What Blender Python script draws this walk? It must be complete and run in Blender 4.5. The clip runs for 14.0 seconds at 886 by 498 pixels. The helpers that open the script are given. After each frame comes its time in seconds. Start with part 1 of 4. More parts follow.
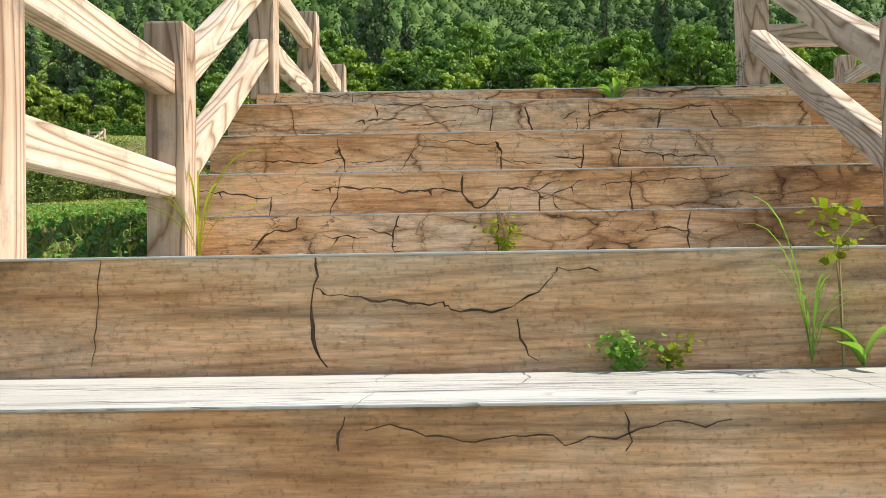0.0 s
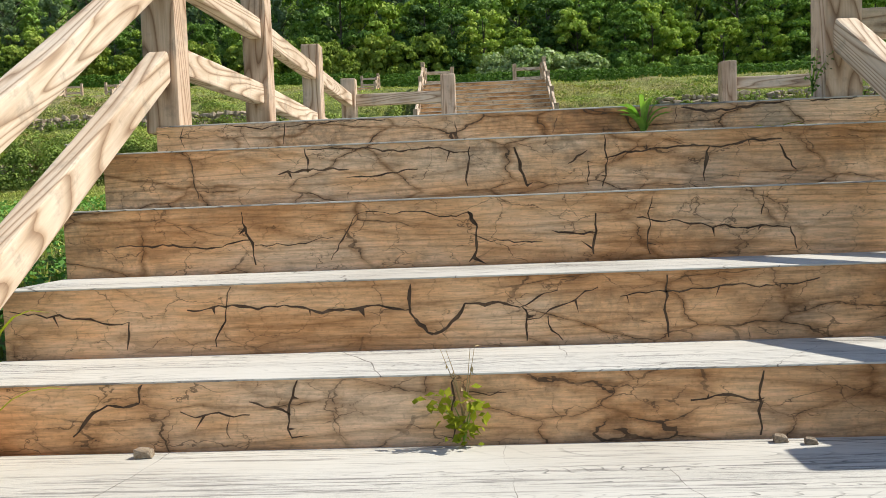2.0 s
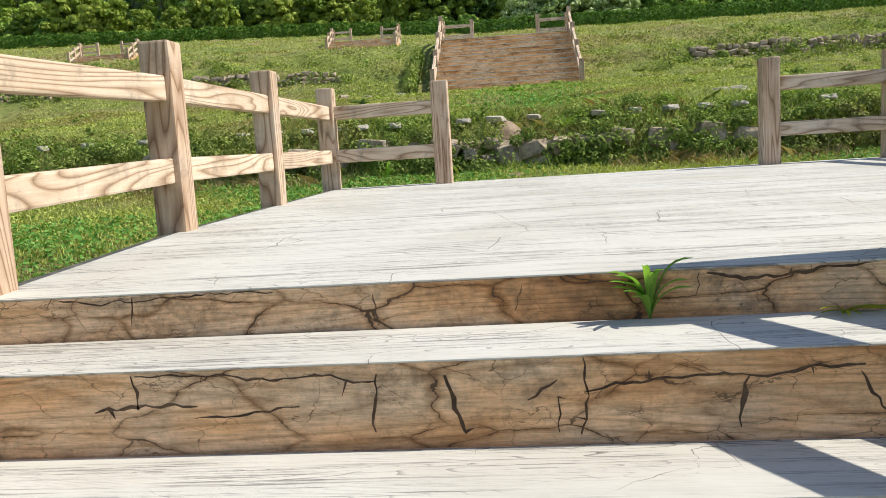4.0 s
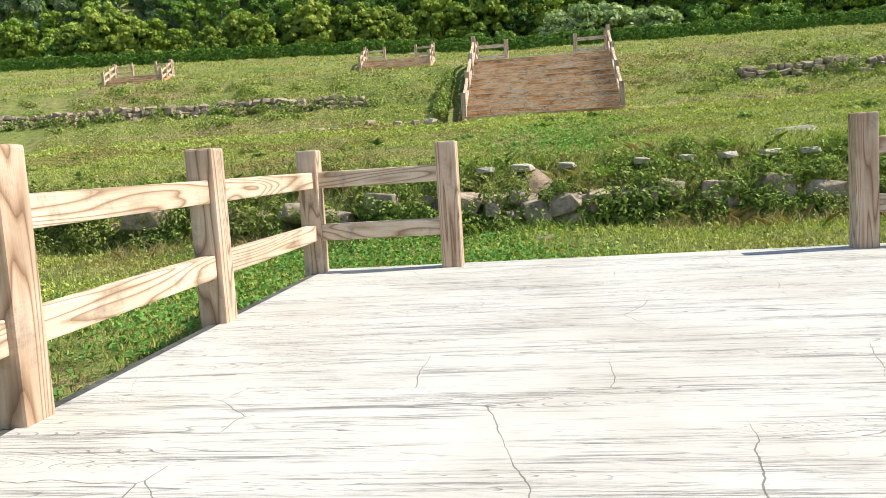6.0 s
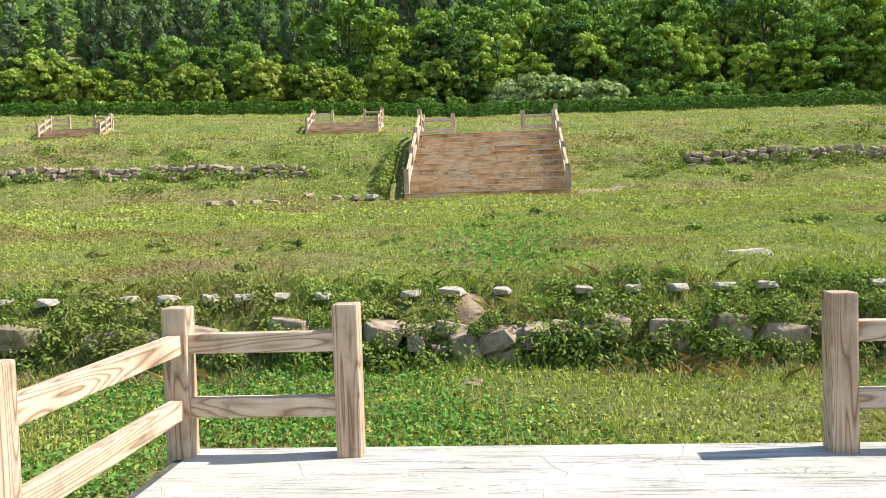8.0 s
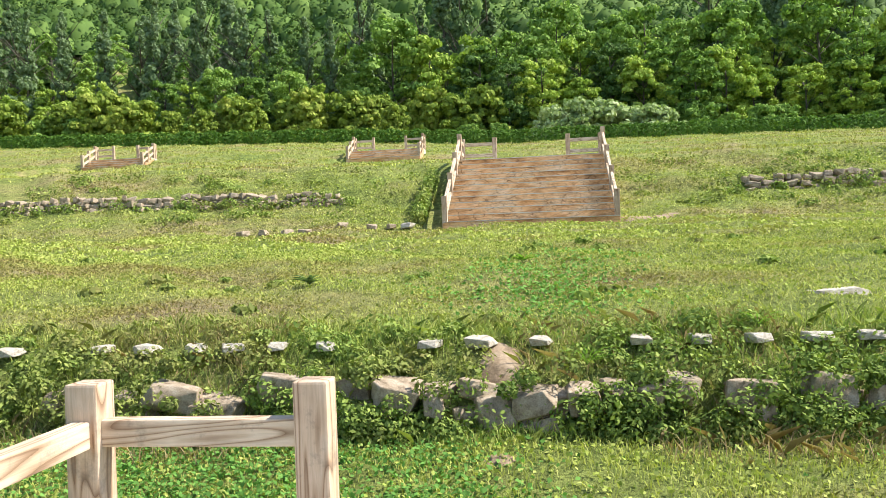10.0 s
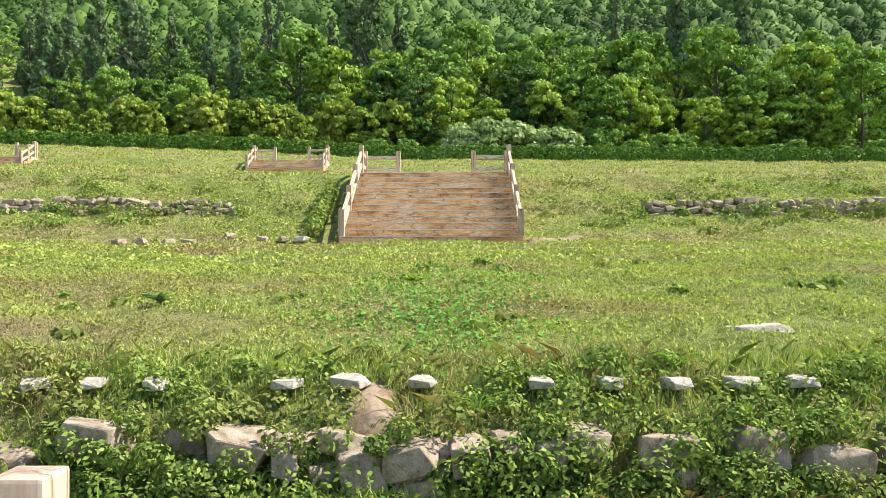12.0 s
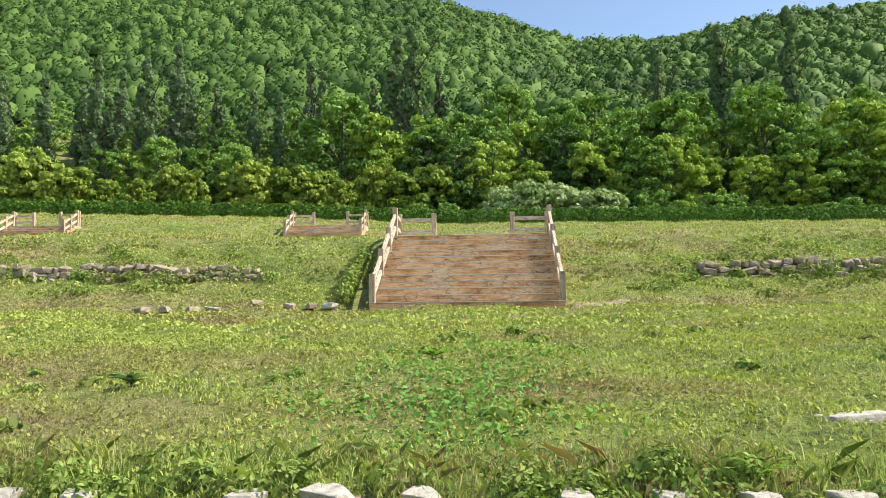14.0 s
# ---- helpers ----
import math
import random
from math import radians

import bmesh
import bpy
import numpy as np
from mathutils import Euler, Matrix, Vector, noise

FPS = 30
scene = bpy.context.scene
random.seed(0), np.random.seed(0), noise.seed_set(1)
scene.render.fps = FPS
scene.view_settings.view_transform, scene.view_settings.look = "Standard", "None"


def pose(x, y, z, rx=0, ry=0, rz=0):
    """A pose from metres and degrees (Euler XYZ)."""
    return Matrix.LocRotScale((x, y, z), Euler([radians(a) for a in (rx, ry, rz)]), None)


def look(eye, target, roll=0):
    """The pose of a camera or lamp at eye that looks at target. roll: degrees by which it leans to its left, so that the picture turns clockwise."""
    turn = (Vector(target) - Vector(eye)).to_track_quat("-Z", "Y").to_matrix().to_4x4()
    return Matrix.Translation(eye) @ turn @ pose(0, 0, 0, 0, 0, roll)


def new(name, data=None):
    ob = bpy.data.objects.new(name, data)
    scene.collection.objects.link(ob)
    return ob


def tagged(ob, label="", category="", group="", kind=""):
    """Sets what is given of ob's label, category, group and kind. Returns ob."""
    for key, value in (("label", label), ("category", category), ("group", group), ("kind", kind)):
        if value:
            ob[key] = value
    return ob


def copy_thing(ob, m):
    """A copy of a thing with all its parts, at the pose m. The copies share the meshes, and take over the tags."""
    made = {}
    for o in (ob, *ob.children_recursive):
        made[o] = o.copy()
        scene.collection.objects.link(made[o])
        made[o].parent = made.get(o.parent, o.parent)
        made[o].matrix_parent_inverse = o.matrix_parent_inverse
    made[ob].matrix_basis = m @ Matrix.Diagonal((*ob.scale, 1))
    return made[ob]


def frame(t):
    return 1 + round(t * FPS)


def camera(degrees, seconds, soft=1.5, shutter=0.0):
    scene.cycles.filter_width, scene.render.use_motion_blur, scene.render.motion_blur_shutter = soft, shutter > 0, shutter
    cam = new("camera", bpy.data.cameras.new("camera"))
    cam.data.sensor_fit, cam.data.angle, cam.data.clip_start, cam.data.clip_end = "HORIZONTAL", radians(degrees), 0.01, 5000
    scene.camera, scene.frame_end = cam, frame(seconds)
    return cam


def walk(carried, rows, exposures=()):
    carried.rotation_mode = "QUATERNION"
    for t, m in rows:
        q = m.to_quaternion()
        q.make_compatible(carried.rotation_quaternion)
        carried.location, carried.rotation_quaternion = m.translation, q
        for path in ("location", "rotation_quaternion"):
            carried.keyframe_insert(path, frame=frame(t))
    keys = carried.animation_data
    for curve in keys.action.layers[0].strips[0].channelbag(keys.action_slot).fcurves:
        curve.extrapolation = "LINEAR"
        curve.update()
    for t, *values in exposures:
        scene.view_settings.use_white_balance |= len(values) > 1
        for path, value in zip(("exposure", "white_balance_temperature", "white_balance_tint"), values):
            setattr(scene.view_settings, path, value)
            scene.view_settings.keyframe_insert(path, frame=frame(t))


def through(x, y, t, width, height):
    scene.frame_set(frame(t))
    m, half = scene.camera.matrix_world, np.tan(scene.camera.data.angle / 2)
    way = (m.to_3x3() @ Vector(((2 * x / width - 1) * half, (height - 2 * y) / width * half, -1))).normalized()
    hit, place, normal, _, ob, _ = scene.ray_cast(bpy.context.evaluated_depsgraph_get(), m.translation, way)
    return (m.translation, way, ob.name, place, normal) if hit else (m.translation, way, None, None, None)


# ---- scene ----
cam = camera(58.2, 14.0, soft=0.7)
PATH = [
    (0, (2.323, -4.366, -0.992), (2.304, -2.367, -0.956), -0.9),
    (0.5, (2.446, -4.079, -0.835), (2.417, -2.079, -0.823), -1.2),
    (1, (2.469, -3.797, -0.719), (2.396, -1.798, -0.753), -1.7),
    (1.5, (2.568, -3.487, -0.523), (2.48, -1.493, -0.651), -2.1),
    (2, (2.588, -3.225, -0.395), (2.486, -1.231, -0.511), -2.2),
    (2.5, (2.722, -2.961, -0.259), (2.677, -0.963, -0.341), -2.4),
    (3, (2.778, -2.69, -0.077), (2.626, -0.703, -0.241), -3.4),
    (3.5, (2.842, -2.451, 0.129), (2.741, -0.464, -0.074), -2.7),
    (4, (2.895, -2.136, 0.322), (2.708, -0.161, 0.066), -3.6),
    (6.5, (3.054, -0.43, 0.849), (2.773, 1.54, 0.642), -3.7),
    (7, (3.121, -0.134, 1.011), (3.009, 1.852, 0.801), -2.6),
    (7.5, (3.209, 0.083, 1.23), (3.06, 2.065, 1.003), -1.9),
    (8, (3.191, 0.299, 1.365), (3.044, 2.292, 1.281), -1.8),
    (8.5, (3.208, 0.515, 1.388), (3.008, 2.504, 1.336), -2.4),
    (9, (3.284, 0.857, 1.399), (3.019, 2.839, 1.369), -2.2),
    (11.3, (3.243, 2.352, 1.431), (3.029, 4.34, 1.461), -0.8),
    (11.5, (3.301, 2.426, 1.433), (3.196, 4.422, 1.511), -0.7),
    (12, (3.394, 2.746, 1.427), (3.368, 4.745, 1.454), -0.2),
    (12.5, (3.441, 3.051, 1.45), (3.409, 5.05, 1.503), -0.3),
    (13, (3.52, 3.381, 1.433), (3.428, 5.377, 1.521), -0.5),
    (13.5, (3.592, 3.664, 1.46), (3.444, 5.652, 1.619), 0.2),
    (14, (3.594, 3.938, 1.479), (3.457, 5.925, 1.669), -0.6),
]
walk(cam, [(t, look(eye, target, roll)) for t, eye, target, roll in PATH],
     exposures=[(0, 0.4), (0.8, 0.28), (1.5, 0.14), (2.0, 0.2), (3.0, 0.24), (4.5, 0.26), (6.3, 0.5), (7.5, 0.55), (9.2, 0.68), (11.3, 1.0), (11.6, 0.95), (12.4, 0.72), (14.0, 0.62)])

# ---- light ----
world = bpy.data.worlds.new("World")
scene.world = world
world.use_nodes = True
wn = world.node_tree
sky = wn.nodes.new("ShaderNodeTexSky")
sky.sky_type, sky.sun_disc = "NISHITA", False
sky.sun_elevation, sky.sun_rotation = radians(50), radians(82)
sky.air_density, sky.dust_density, sky.ozone_density = 1.0, 0.6, 1.0
wn.links.new(sky.outputs[0], wn.nodes["Background"].inputs[0])
wn.nodes["Background"].inputs[1].default_value = 0.13
sun = new("sun", bpy.data.lights.new("sun", "SUN"))
sun.data.energy, sun.data.angle, sun.data.color = 5.0, radians(0.55), (1.0, 0.94, 0.84)
sun.matrix_world = look((0.76, 0.11, 0.92), (0, 0, 0))


# ---- materials ----
def material(name, rough=0.8, spec=0.3):
    m = bpy.data.materials.new(name)
    m.use_nodes = True
    b = m.node_tree.nodes["Principled BSDF"]
    b.inputs["Roughness"].default_value = rough
    b.inputs["Specular IOR Level"].default_value = spec
    return m, m.node_tree, b


def node(nt, kind, **vals):
    n = nt.nodes.new("ShaderNode" + kind)
    for k, v in vals.items():
        if k in ("operation", "blend_type", "data_type", "feature", "wave_type", "bands_direction", "noise_dimensions", "interpolation_type", "attribute_name"):
            if k == "operation":
                n.operation = v
            elif k == "blend_type":
                n.blend_type = v
            elif k == "data_type":
                n.data_type = v
            elif k == "feature":
                n.feature = v
            elif k == "wave_type":
                n.wave_type = v
            elif k == "bands_direction":
                n.bands_direction = v
            elif k == "noise_dimensions":
                n.noise_dimensions = v
        else:
            n.inputs[k.replace("_", " ")].default_value = v
    return n


def coords(nt, scale=(1, 1, 1), local=True, shift=None):
    if local:
        src = nt.nodes.new("ShaderNodeTexCoord").outputs["Object"]
    else:
        src = nt.nodes.new("ShaderNodeNewGeometry").outputs["Position"]
    if shift is not None:
        a = nt.nodes.new("ShaderNodeVectorMath")
        nt.links.new(src, a.inputs[0])
        nt.links.new(shift, a.inputs[1])
        src = a.outputs[0]
    mp = nt.nodes.new("ShaderNodeMapping")
    mp.inputs["Scale"].default_value = scale
    nt.links.new(src, mp.inputs[0])
    return mp.outputs[0]


def noise_at(nt, vec, scale, detail=4.0, rough=0.55, distort=0.0):
    n = node(nt, "TexNoise", Scale=scale, Detail=detail, Roughness=rough, Distortion=distort)
    nt.links.new(vec, n.inputs["Vector"])
    return n.outputs["Fac"]


def ramp(nt, fac, stops):
    r = nt.nodes.new("ShaderNodeValToRGB")
    while len(r.color_ramp.elements) < len(stops):
        r.color_ramp.elements.new(0.5)
    for e, (p, c) in zip(r.color_ramp.elements, stops):
        e.position = p
        e.color = (*c, 1) if len(c) == 3 else c
    nt.links.new(fac, r.inputs[0])
    return r.outputs[0]


def mix(nt, fac, a, b, kind="MIX"):
    m = nt.nodes.new("ShaderNodeMixRGB")
    m.blend_type = kind
    for i, v in enumerate((fac, a, b)):
        if isinstance(v, (int, float)):
            m.inputs[i].default_value = v
        elif isinstance(v, tuple):
            m.inputs[i].default_value = (*v, 1)
        else:
            nt.links.new(v, m.inputs[i])
    return m.outputs[0]


def math_node(nt, op, a, b=0.0):
    m = nt.nodes.new("ShaderNodeMath")
    m.operation = op
    for i, v in enumerate((a, b)):
        if isinstance(v, (int, float)):
            m.inputs[i].default_value = v
        else:
            nt.links.new(v, m.inputs[i])
    return m.outputs[0]


def bump(nt, b, height, strength=0.3, dist=0.01):
    n = node(nt, "Bump", Strength=strength, Distance=dist)
    nt.links.new(height, n.inputs["Height"])
    nt.links.new(n.outputs[0], b.inputs["Normal"])


def random_shift(nt, size=40.0):
    info = nt.nodes.new("ShaderNodeObjectInfo")
    c = nt.nodes.new("ShaderNodeCombineXYZ")
    for i, k in enumerate((1.0, 0.37, 0.71)):
        nt.links.new(math_node(nt, "MULTIPLY", info.outputs["Random"], size * k), c.inputs[i])
    return c.outputs[0]


def grain(nt, vec, scale, warp):
    """Curved growth rings: bands of a stretched, warped noise."""
    n = noise_at(nt, vec, scale, 2.0, 0.4, warp)
    s = math_node(nt, "MULTIPLY", n, 22.0)
    return math_node(nt, "FRACT", s)


def crack_mask(nt, vec, scale, width, warp=0.35):
    d = nt.nodes.new("ShaderNodeTexNoise")
    d.inputs["Scale"].default_value = scale * 2.2
    d.inputs["Detail"].default_value = 4.0
    nt.links.new(vec, d.inputs["Vector"])
    w = mix(nt, warp, vec, d.outputs["Color"], "ADD")
    v = node(nt, "TexVoronoi", feature="DISTANCE_TO_EDGE", Scale=scale, Randomness=0.82)
    nt.links.new(w, v.inputs["Vector"])
    wn_ = noise_at(nt, vec, scale * 1.3, 2.0)
    thick = math_node(nt, "MULTIPLY", math_node(nt, "SUBTRACT", wn_, 0.43), width * 7)
    return math_node(nt, "LESS_THAN", v.outputs["Distance"], thick), v.outputs["Distance"]


def concrete_riser(name, cracked):
    """Concrete cast as planks; the upper flight is broken into blocks by dark cracks, the lower one has a few fine ones and more lichen."""
    m, nt, b = material(name, 0.85, 0.2)
    sh = random_shift(nt)
    flat = coords(nt, (1, 1, 1), True, sh)
    lng = coords(nt, (0.3, 1, 4.2), True, sh)
    rings = grain(nt, lng, 0.9, 0.35)
    big = noise_at(nt, coords(nt, (0.8, 1, 2.2), True, sh), 1.6, 5, 0.6)
    base = ramp(nt, big, [(0.30, (0.28, 0.14, 0.062)), (0.40, (0.68, 0.355, 0.155)), (0.50, (0.88, 0.53, 0.275)), (0.64, (0.88, 0.63, 0.41))])
    ringc = ramp(nt, rings, [(0.0, (0.5, 0.43, 0.37)), (0.3, (1, 1, 1)), (0.8, (1, 1, 1)), (1.0, (0.72, 0.66, 0.6))])
    col = mix(nt, 0.6, base, ringc, "MULTIPLY")
    fine = noise_at(nt, coords(nt, (6, 6, 70), True, sh), 2.0, 4, 0.7)
    col = mix(nt, 0.55, col, ramp(nt, fine, [(0.35, (0.5, 0.47, 0.44)), (0.62, (1.12, 1.11, 1.1))]), "MULTIPLY")
    # black-green lichen staining
    mould = noise_at(nt, coords(nt, (1, 1, 1.7), True, sh), 1.1, 8, 0.72)
    specks = noise_at(nt, flat, 26, 4, 0.7)
    mm = math_node(nt, "MULTIPLY", ramp(nt, mould, [(0.47, (0, 0, 0)), (0.63, (1, 1, 1))]), ramp(nt, specks, [(0.4, (0.15,) * 3), (0.6, (1,) * 3)]))
    col = mix(nt, math_node(nt, "MULTIPLY", mm, 0.55), col, (0.1, 0.085, 0.058))
    if cracked:
        cr, dist = crack_mask(nt, coords(nt, (1.0, 1.0, 2.3), True, sh), 2.9, 0.008, 0.13)
        halo = ramp(nt, dist, [(0.0, (0.34, 0.27, 0.21)), (0.022, (0.66, 0.58, 0.5)), (0.06, (1, 1, 1))])
        where = ramp(nt, mould, [(0.40, (0, 0, 0)), (0.55, (1, 1, 1))])
        col = mix(nt, math_node(nt, "MULTIPLY", where, 0.8), col, halo, "MULTIPLY")
        col = mix(nt, math_node(nt, "MULTIPLY", math_node(nt, "MULTIPLY", cr, where), 0.85), col, (0.075, 0.05, 0.033))
    else:
        band = noise_at(nt, coords(nt, (0.35, 1, 3.2), True, sh), 1.5, 7, 0.75, 0.4)
        col = mix(nt, math_node(nt, "MULTIPLY", ramp(nt, band, [(0.52, (0, 0, 0)), (0.66, (1, 1, 1))]), 0.6), col, (0.12, 0.10, 0.07))
    cr2, dist2 = crack_mask(nt, coords(nt, (1.0, 1.0, 1.8), True, sh), 5.6, 0.006, 0.12)
    if cracked:
        col = mix(nt, 0.3, col, ramp(nt, dist2, [(0.0, (0.6, 0.54, 0.48)), (0.03, (1, 1, 1))]), "MULTIPLY")
        col = mix(nt, math_node(nt, "MULTIPLY", cr2, 0.6), col, (0.10, 0.066, 0.042))
    pits = noise_at(nt, flat, 90, 3, 0.6)
    col = mix(nt, 0.28 if cracked else 0.45, col, ramp(nt, pits, [(0.33, (0.45, 0.4, 0.36)), (0.45, (1, 1, 1))]), "MULTIPLY")
    nt.links.new(col, b.inputs["Base Color"])
    h = math_node(nt, "SUBTRACT", math_node(nt, "ADD", math_node(nt, "MULTIPLY", rings, 0.25), fine), math_node(nt, "MULTIPLY", cr2, 1.5 if cracked else 0.0))
    bump(nt, b, h, 0.35, 0.006)
    return m


def concrete_tread():
    m, nt, b = material("bleached_concrete_tread", 0.75, 0.25)
    sh = random_shift(nt)
    lng = coords(nt, (0.35, 4.5, 1), True, sh)
    rings = math_node(nt, "FRACT", math_node(nt, "MULTIPLY", grain(nt, lng, 0.85, 0.5), 4.0))
    big = noise_at(nt, coords(nt, (1, 1, 1), True, sh), 1.3, 5, 0.6)
    base = ramp(nt, big, [(0.3, (0.47, 0.445, 0.385)), (0.55, (0.56, 0.545, 0.49)), (0.75, (0.53, 0.52, 0.475))])
    wear = noise_at(nt, coords(nt, (0.5, 3.2, 1), True, sh), 2.0, 6, 0.7)
    line = ramp(nt, rings, [(0.0, (1, 1, 1)), (0.06, (0.7,) * 3), (0.16, (0, 0, 0))])
    lm = math_node(nt, "MULTIPLY", line, ramp(nt, wear, [(0.41, (0.1,) * 3), (0.57, (1, 1, 1))]))
    col = mix(nt, math_node(nt, "MULTIPLY", lm, 0.95), base, (0.10, 0.10, 0.09))
    streak = noise_at(nt, coords(nt, (1.6, 75, 1), True, sh), 1.0, 6, 0.8)
    sm = math_node(nt, "MULTIPLY", ramp(nt, streak, [(0.52, (0, 0, 0)), (0.56, (1, 1, 1))]), ramp(nt, wear, [(0.43, (0.11,) * 3), (0.56, (1, 1, 1))]))
    col = mix(nt, math_node(nt, "MULTIPLY", sm, 0.8), col, (0.15, 0.14, 0.13))
    cr, dist = crack_mask(nt, coords(nt, (1, 1, 1), True, sh), 1.5, 0.0022, 0.12)
    col = mix(nt, math_node(nt, "MULTIPLY", cr, 0.75), col, (0.10, 0.085, 0.07))
    nt.links.new(col, b.inputs["Base Color"])
    h = math_node(nt, "SUBTRACT", streak, math_node(nt, "ADD", math_node(nt, "MULTIPLY", lm, 1.2), cr))
    bump(nt, b, h, 0.25, 0.004)
    return m


def rail_material(name, along, tones):
    """Concrete cast and painted as timber: long warped growth rings along one axis."""
    m, nt, b = material(name, 0.72, 0.28)
    sh = random_shift(nt)
    sc = [7.0, 7.0, 7.0]
    sc[along] = 0.75
    vec = coords(nt, tuple(sc), True, sh)
    rings = grain(nt, vec, 0.55, 0.35)
    big = noise_at(nt, coords(nt, (1, 1, 1), True, sh), 2.0, 4, 0.6)
    base = ramp(nt, big, list(zip((0.3, 0.55, 0.75), tones)))
    dark = ramp(nt, rings, [(0.0, (0.33, 0.235, 0.165)), (0.22, (0.82, 0.76, 0.7)), (0.5, (1, 1, 1)), (0.85, (0.95, 0.92, 0.88)), (1.0, (0.55, 0.45, 0.36))])
    col = mix(nt, 0.9, base, dark, "MULTIPLY")
    sc2 = [60.0, 60.0, 60.0]
    sc2[along] = 3.0
    fine = noise_at(nt, coords(nt, tuple(sc2), True, sh), 1.5, 4, 0.7)
    col = mix(nt, 0.5, col, ramp(nt, fine, [(0.35, (0.7, 0.68, 0.65)), (0.6, (1.05,) * 3)]), "MULTIPLY")
    grime = noise_at(nt, coords(nt, (1, 1, 1), True, sh), 6.0, 6, 0.72)
    col = mix(nt, math_node(nt, "MULTIPLY", ramp(nt, grime, [(0.54, (0, 0, 0)), (0.7, (1, 1, 1))]), 0.6), col, (0.17, 0.14, 0.11))
    nt.links.new(col, b.inputs["Base Color"])
    bump(nt, b, math_node(nt, "ADD", math_node(nt, "MULTIPLY", rings, 0.5), fine), 0.35, 0.005)
    return m


def stone_material(name, c0, c1, c2):
    m, nt, b = material(name, 0.9, 0.2)
    sh = random_shift(nt)
    v = coords(nt, (1, 1, 1), True, sh)
    col = ramp(nt, noise_at(nt, v, 5, 8, 0.65), [(0.3, c0), (0.5, c1), (0.72, c2)])
    sp = noise_at(nt, v, 40, 4, 0.7)
    col = mix(nt, 0.5, col, ramp(nt, sp, [(0.35, (0.55,) * 3), (0.6, (1.1,) * 3)]), "MULTIPLY")
    nt.links.new(col, b.inputs["Base Color"])
    bump(nt, b, noise_at(nt, v, 14, 8, 0.7), 0.6, 0.02)
    return m


def ground_material():
    m, nt, b = material("grassy_ground", 0.95, 0.1)
    p = coords(nt, (1, 1, 1), False)
    patch = noise_at(nt, coords(nt, (0.6, 1.6, 1), False), 0.33, 6, 0.62)
    col = ramp(nt, patch, [(0.3, (0.15, 0.21, 0.05)), (0.47, (0.25, 0.29, 0.08)), (0.58, (0.31, 0.30, 0.11)), (0.7, (0.36, 0.29, 0.16))])
    tuft = noise_at(nt, coords(nt, (1, 1.0, 1), False), 4.5, 6, 0.75)
    col = mix(nt, 0.8, col, ramp(nt, tuft, [(0.34, (0.32, 0.36, 0.3)), (0.52, (0.95, 0.95, 0.95)), (0.7, (1.35, 1.3, 1.2))]), "MULTIPLY")
    fine = noise_at(nt, p, 38, 4, 0.75)
    col = mix(nt, 0.7, col, ramp(nt, fine, [(0.35, (0.42,) * 3), (0.62, (1.3,) * 3)]), "MULTIPLY")
    nt.links.new(col, b.inputs["Base Color"])
    bump(nt, b, math_node(nt, "ADD", tuft, fine), 0.9, 0.06)
    return m


def leaf_material(name, c0, c1, c2, through=0.35, patch=0.0, patch_scale=0.4, patch_colour=(0.30, 0.23, 0.10)):
    """Leaves and blades: colour varies leaf by leaf, thing by thing and in broad patches; some light passes through."""
    m, nt, b = material(name, 0.75, 0.1)
    geo = nt.nodes.new("ShaderNodeNewGeometry")
    info = nt.nodes.new("ShaderNodeObjectInfo")
    r = geo.outputs["Random Per Island"]
    fac = math_node(nt, "ADD", math_node(nt, "MULTIPLY", r, 0.6), math_node(nt, "MULTIPLY", info.outputs["Random"], 0.4))
    col = ramp(nt, fac, [(0.05, c0), (0.5, c1), (0.95, c2)])
    if patch > 0:
        n = noise_at(nt, coords(nt, (0.6, 1.6, 1), False), patch_scale, 6, 0.62)
        col = mix(nt, math_node(nt, "MULTIPLY", ramp(nt, n, [(0.48, (0, 0, 0)), (0.66, (1, 1, 1))]), patch), col, patch_colour)
    nt.links.new(col, b.inputs["Base Color"])
    t = nt.nodes.new("ShaderNodeBsdfTranslucent")
    nt.links.new(mix(nt, 1.0, col, (1.0, 1.15, 0.55), "MULTIPLY"), t.inputs[0])
    mx = nt.nodes.new("ShaderNodeMixShader")
    mx.inputs[0].default_value = through
    out = nt.nodes["Material Output"]
    nt.links.new(b.outputs[0], mx.inputs[1])
    nt.links.new(t.outputs[0], mx.inputs[2])
    nt.links.new(mx.outputs[0], out.inputs[0])
    return m


RISER, TREAD = concrete_riser("cracked_concrete_riser", True), concrete_tread()
CRACK = stone_material("dark_crack_filling", (0.05, 0.032, 0.02), (0.11, 0.07, 0.045), (0.2, 0.13, 0.08))
RISER_LOWER = concrete_riser("lichen_stained_concrete_riser", False)
POST_MAT = rail_material("timber_look_post", 2, ((0.45, 0.31, 0.21), (0.62, 0.47, 0.345), (0.64, 0.53, 0.42)))
RAIL_Y = rail_material("timber_look_rail", 1, ((0.56, 0.43, 0.31), (0.72, 0.59, 0.45), (0.71, 0.61, 0.49)))
GROUND = ground_material()
STONE = stone_material("grey_brown_field_stone", (0.17, 0.125, 0.08), (0.38, 0.30, 0.215), (0.52, 0.44, 0.34))
PALE_STONE = stone_material("pale_capping_stone", (0.26, 0.22, 0.165), (0.5, 0.45, 0.37), (0.66, 0.61, 0.52))
DIRT = stone_material("bare_dry_soil", (0.2, 0.14, 0.085), (0.34, 0.25, 0.165), (0.43, 0.34, 0.24))
